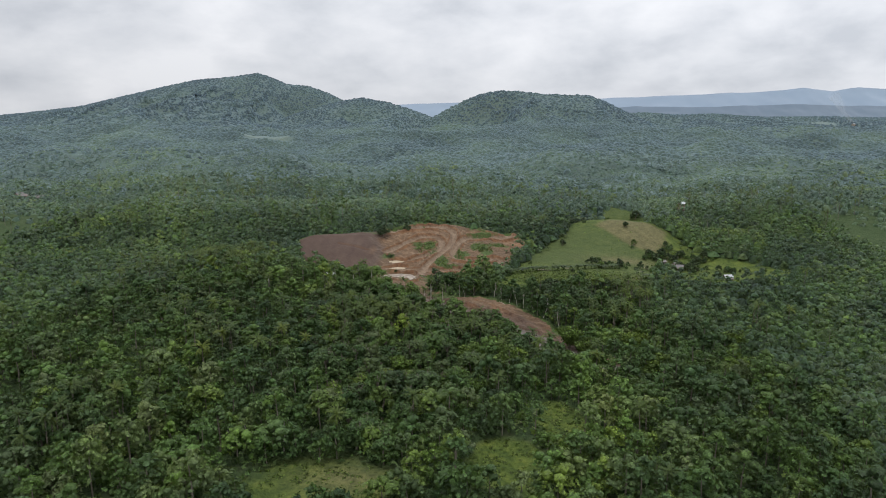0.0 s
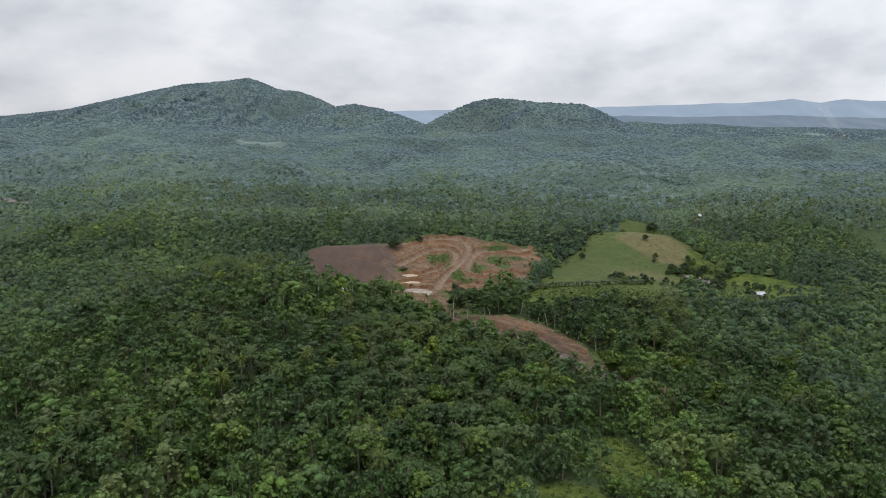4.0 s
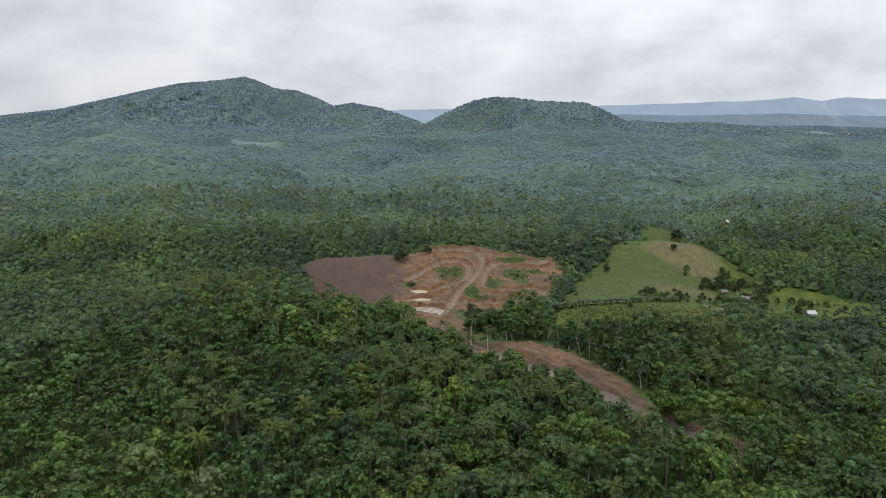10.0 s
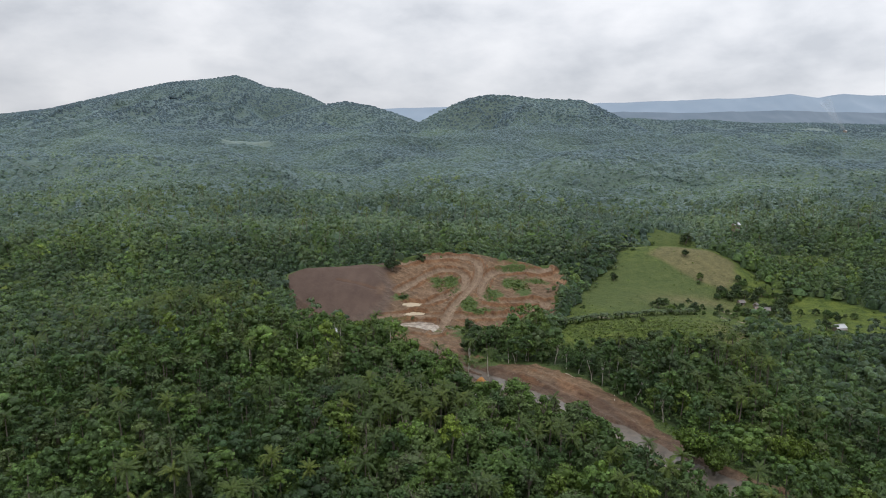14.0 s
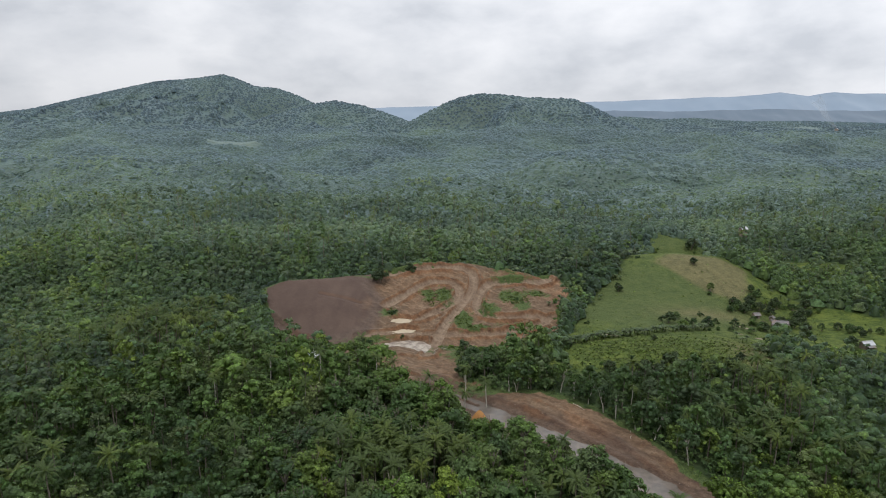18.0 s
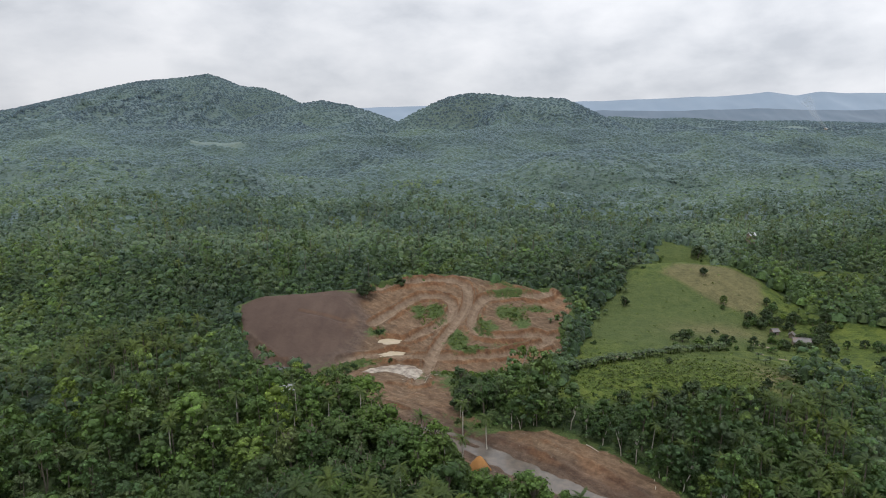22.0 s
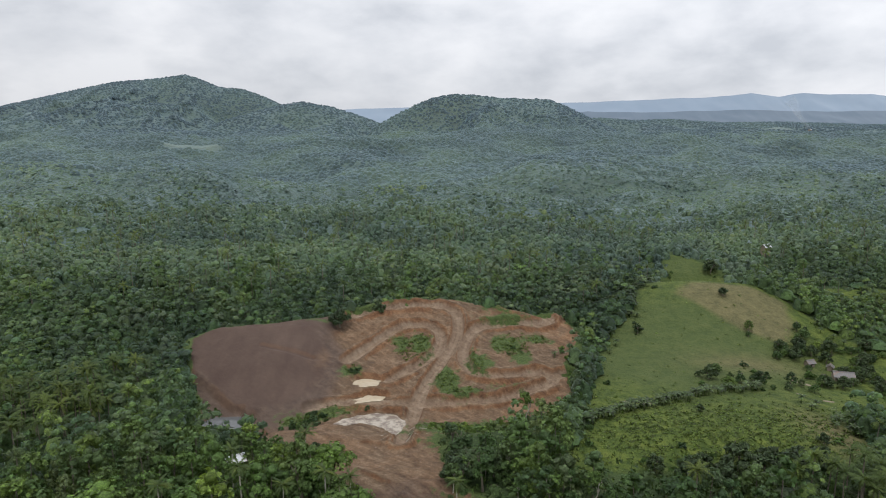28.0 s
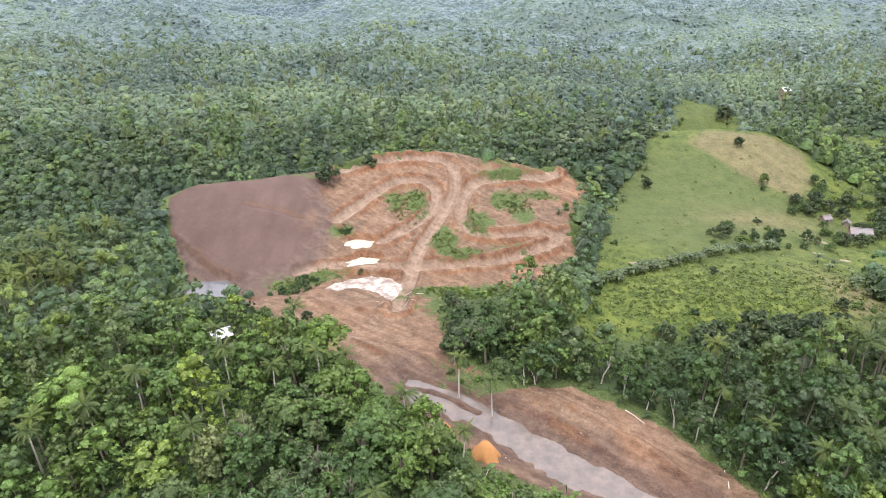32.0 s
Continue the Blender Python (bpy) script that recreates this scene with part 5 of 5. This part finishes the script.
M_OLD_ROOF = sheet_metal("weathered_sheet_metal", (0.085, 0.08, 0.077), (0.16, 0.15, 0.145), 3.0)
M_WALL = bark("weathered_boards", (0.16, 0.13, 0.1), (0.3, 0.25, 0.2))
M_DARK = bark("painted_opening_shade", (0.015, 0.015, 0.014), (0.03, 0.03, 0.028))


def part(name, bm, mat, parent, label=""):
    me = bpy.data.meshes.new(name)
    bmesh.ops.recalc_face_normals(bm, faces=bm.faces)
    bm.to_mesh(me)
    bm.free()
    me.materials.append(mat)
    ob = new(name, me)
    ob.parent = parent
    return tagged(ob, label)


def box(cx, cy, cz, sx, sy, sz):
    bm = bmesh.new()
    bmesh.ops.create_cube(bm, size=1)
    bmesh.ops.scale(bm, vec=(sx, sy, sz), verts=bm.verts)
    bmesh.ops.translate(bm, vec=(cx, cy, cz), verts=bm.verts)
    return bm


def roof_sheet(w, ridge_y, ridge_z, eave_y, eave_z, ribs):
    """A ribbed metal sheet from ridge to eave, with thickness."""
    bm = bmesh.new()
    rows = []
    for (yy, zz) in ((ridge_y, ridge_z), (eave_y, eave_z)):
        for dz in (0.0, -0.06):
            rows.append([bm.verts.new((-w / 2 + w * i / (ribs * 2), yy, zz + dz + (0.05 if i % 2 else 0.0))) for i in range(ribs * 2 + 1)])
    a, b, c, d = rows
    for i in range(ribs * 2):
        bm.faces.new((a[i], a[i + 1], c[i + 1], c[i]))
        bm.faces.new((b[i], d[i], d[i + 1], b[i + 1]))
        bm.faces.new((c[i], c[i + 1], d[i + 1], d[i]))
    return bm


def house(name, x, y, turn, w, d, h, rise, roof, label, category="house", porch=0.0):
    root = new(name)
    root.empty_display_size = 0.5
    part("wall", box(0, -d / 2 + 0.06, h / 2 - 0.3, w, 0.12, h + 0.6), M_WALL, root)
    part("wall", box(0, d / 2 - 0.06, h / 2 - 0.3, w, 0.12, h + 0.6), M_WALL, root)
    for s in (-1, 1):
        bm = bmesh.new()
        q = [(-d / 2 + 0.13, -0.6), (d / 2 - 0.13, -0.6), (d / 2 - 0.13, h), (0, h + rise - 0.1), (-d / 2 + 0.13, h)]
        f0 = [bm.verts.new((s * (w / 2 - 0.12), u, v)) for u, v in q]
        f1 = [bm.verts.new((s * w / 2, u, v)) for u, v in q]
        bm.faces.new(f0)
        bm.faces.new(f1)
        for i in range(5):
            bm.faces.new((f0[i - 1], f0[i], f1[i], f1[i - 1]))
        part("gable_wall", bm, M_WALL, root)
    over = 0.6
    drop = rise * over / (d / 2)
    for s in (-1, 1):
        part("roof_sheet", roof_sheet(w + 1.0, 0.0, h + rise + 0.02, s * (d / 2 + over), h - drop + 0.02, int(w * 1.6)), roof, root, "ribbed sheet-metal roof slope")
    part("ridge_cap", box(0, 0, h + rise + 0.06, w + 1.0, 0.5, 0.08), roof, root)
    # near-black panels on the wall stand in for shade inside door and windows
    part("door", box(-w * 0.1, -d / 2 - 0.02, 1.0, 0.9, 0.06, 2.0), M_DARK, root, "near-black panel painted as the shade in a doorway")
    for k in (-0.34, 0.2, 0.38):
        part("window", box(w * k, -d / 2 - 0.02, 1.5, 0.9, 0.06, 0.8), M_DARK, root, "near-black panel painted as the shade in an unglazed window")
    if porch:
        part("porch_roof", roof_sheet(w * 0.8, -d / 2 - 0.2, h - drop - 0.05, -d / 2 - porch, h - 0.9, int(w)), M_OLD_ROOF, root, "pale lean-to sheet roof")
        for k in (-0.35, 0.0, 0.35):
            part("post", box(w * k, -d / 2 - porch + 0.2, (h - 1.1) / 2 - 0.3, 0.12, 0.12, h - 0.5), M_WALL, root)
    root.location, root.rotation_euler = (x, y, hz(x, y)), (0, 0, turn)
    return tagged(root, label, category)


house("house", -51.4, 345.4, 0.5, 4.6, 3.8, 2.4, 1.1, M_WHITE_ROOF, "small house with a bright white metal roof among palms")
house("house", 186, 421, -0.35, 7.5, 5.2, 2.5, 1.4, M_OLD_ROOF, "farmhouse with a weathered grey metal roof and pale lean-to", porch=2.0)
house("shed", 180, 435, 0.2, 3.4, 2.8, 2.0, 0.9, M_OLD_ROOF, "small farm shed with a grey metal roof", "shed")
house("hut", 187, 431, 0.9, 2.8, 2.2, 2.0, 0.8, M_OLD_ROOF, "little farm hut with a rusty roof", "hut")
house("house", 205, 379.5, 0.15, 5.0, 3.6, 2.4, 1.1, M_WHITE_ROOF, "white-roofed house in the pasture", porch=2.2)
house("hut", -7, 486, 0.3, 4.0, 3.0, 2.2, 1.0, M_WHITE_ROOF, "small pale-roofed hut above the dug slope", "hut")
for hx, hy, ht in ((-473, 690, 0.2), (-459, 694, 0.7), (-486, 700, 1.1)):
    house("house", hx, hy, ht, 7.5, 5.5, 4.6, 1.8, M_OLD_ROOF, "distant house with a weathered roof amid trees")

house("house", 241, 580, 0.3, 5.0, 4.0, 8.5, 1.4, M_WHITE_ROOF, "small white-roofed house deep in the forest")
house("barn", 1821, 2970, 0.9, 34, 12, 9, 3, M_WHITE_ROOF, "long pale-roofed building beside a smoking fire", "building")


def smoke():
    """Thin white smoke that a fire sends up and the wind leans over."""
    n = Nodes("thin_white_smoke")
    n.finish((0.8, 0.82, 0.85), 1.0, 0.0)
    clear = n.t.nodes.new("ShaderNodeBsdfTransparent")
    mx = n.t.nodes.new("ShaderNodeMixShader")
    n.link(n.math("MULTIPLY", n.noise(0.02, 5, 0.6), 0.16), mx.inputs[0])
    n.link(clear.outputs[0], mx.inputs[1])
    n.link(n.p.outputs[0], mx.inputs[2])
    n.link(mx.outputs[0], n.out.inputs[0])
    k = np.linspace(0, 1, 14)
    path = np.stack([-95 * k ** 1.3 + 6 * np.sin(k * 9), 30 * k, 150 * k], 1)
    v, f = limb(path, 2.5 + 21 * k ** 1.4, 14)
    ob = mesh_object("smoke_plume", v, f, n.mat, True)
    ob.location = (1812, 2955, hz(1812, 2955))
    tagged(ob, "thin white smoke drifting up from a distant fire", "smoke")


smoke()

# ---------------------------------------------------------------- loose things on the dug ground
M_ORANGE = bark("fresh_orange_soil", (0.26, 0.125, 0.045), (0.38, 0.2, 0.075))
M_STONE = bark("pale_stones", (0.14, 0.1, 0.08), (0.26, 0.21, 0.17))


def heap(x, y, rx, ry, h, seed):
    r = np.random.default_rng(seed)
    a = np.linspace(0, 2 * np.pi, 26, endpoint=False)
    rows = []
    for k in np.linspace(0, 1, 8):
        q = 1 - k
        rows.append(np.stack([rx * q * np.cos(a) * (1 + 0.12 * r.normal(size=26) * q), ry * q * np.sin(a) * (1 + 0.12 * r.normal(size=26) * q),
                              -0.5 + (h + 0.5) * (1 - q ** 1.6) + 0.08 * r.normal(size=26)], 1))
    ob = mesh_object("soil_heap", np.concatenate(rows), grid_faces(8, 26, True), M_ORANGE, False)
    ob.location = (x, y, hz(x, y))
    tagged(ob, "heap of fresh orange soil beside the stream", "soil heap", "orange soil heaps")


heap(14.5, 304.5, 3.6, 3.0, 4.4, 1)
heap(6.0, 313, 1.9, 1.6, 2.2, 2)


def fallen_log(name, x0, y0, x1, y1, thick, mat, label, lift=0.15):
    z0, z1 = hz(x0, y0), hz(x1, y1)
    k = np.linspace(0, 1, 6)
    path = np.stack([x0 + (x1 - x0) * k + 0.15 * np.sin(k * 5), y0 + (y1 - y0) * k, z0 + (z1 - z0) * k + lift], 1)
    base = path[0].copy()
    v, f = limb(path - base, thick * (1 - 0.5 * k), 7)
    ob = mesh_object(name, v, f, mat)
    ob.location = base
    tagged(ob, label, "log", "fallen trunks and driftwood")


fallen_log("fallen_trunk", 50.5, 315.5, 53.5, 310.5, 0.13, M_PALE_BARK, "bleached fallen tree trunk lying on the bank", 0.3)
fallen_log("fallen_trunk", 14.5, 299, 11, 292, 0.12, M_PALE_BARK, "bleached fallen tree trunk lying on the bank", 0.4)
fallen_log("fallen_trunk", 64, 290, 66, 296, 0.12, M_PALE_BARK, "bleached fallen tree trunk lying on the bank", 0.3)
r_log = np.random.default_rng(91)
for i in range(26):
    a = r_log.uniform(-0.6, 0.9)
    cx, cy = -8 + r_log.normal(scale=8), 381 + r_log.normal(scale=3)
    ln = r_log.uniform(1.5, 4.5)
    fallen_log("driftwood", cx, cy, cx + ln * math.cos(a), cy + ln * math.sin(a) * 0.5, r_log.uniform(0.06, 0.14), M_BARK if i % 3 else M_PALE_BARK,
               "grey driftwood branch on the mud by the pond", 0.12)


def build_stones():
    r = np.random.default_rng(95)
    x, y = r.uniform(-45, 90, 1500), r.uniform(240, 395, 1500)
    m = (signed(x, y, SITE) > 1.5) & (seg_dist(x, y, STREAM) > 5.5) & (fbm(x / 10, y / 10, 61) > -0.02)
    shapes = []
    for i in range(4):
        v, f = ICO1
        shapes.append((v * (1 + 0.5 * (r.random((len(v), 1)) - 0.5)) * (0.3, 0.24, 0.17), f))
    stuff("stones", shapes, x[m], y[m], M_STONE, "scattered pale stones and clods on bare earth", "stones", 96, 0.35, 1.3, -0.02)


build_stones()


def earth_scar(line, width, seed):
    """A narrow strip of pale bare earth that lies on the grass."""
    pts = np.array(line, float)
    t = np.linspace(0, len(pts) - 1, 14)
    cx, cy = np.interp(t, range(len(pts)), pts[:, 0]), np.interp(t, range(len(pts)), pts[:, 1])
    tx, ty = np.gradient(cx), np.gradient(cy)
    ln = np.hypot(tx, ty)
    w = width * (0.35 + np.sin(np.pi * np.linspace(0.05, 0.95, 14))) * (1 + 1.2 * fbm(t * 3 + seed, t * 0, seed))
    k = np.linspace(-1, 1, 5)
    x = cx[:, None] - (ty / ln)[:, None] * w[:, None] * k
    y = cy[:, None] + (tx / ln)[:, None] * w[:, None] * k
    z = height(x.ravel(), y.ravel()).reshape(x.shape) + 0.32 - 0.4 * k ** 2
    ob = mesh_object("bare_patch", np.stack([x, y, z], -1).reshape(-1, 3), grid_faces(14, 5), M_SCAR, True)
    tagged(ob, "strip of pale bare earth in the pasture", "bare earth", kind="structure")


M_SCAR = bark("pale_dry_earth", (0.15, 0.125, 0.09), (0.26, 0.22, 0.17))
for k_, (line_, wide_) in enumerate((([(78, 392), (84, 391.5), (89, 389)], 0.8), ([(101, 400), (104, 400)], 0.7), ([(160, 418), (164, 415), (168, 411)], 0.8),
                                     ([(160, 396), (164, 395)], 0.6), ([(153, 402), (156, 401)], 0.4))):
    earth_scar(line_, wide_, k_ + 1)
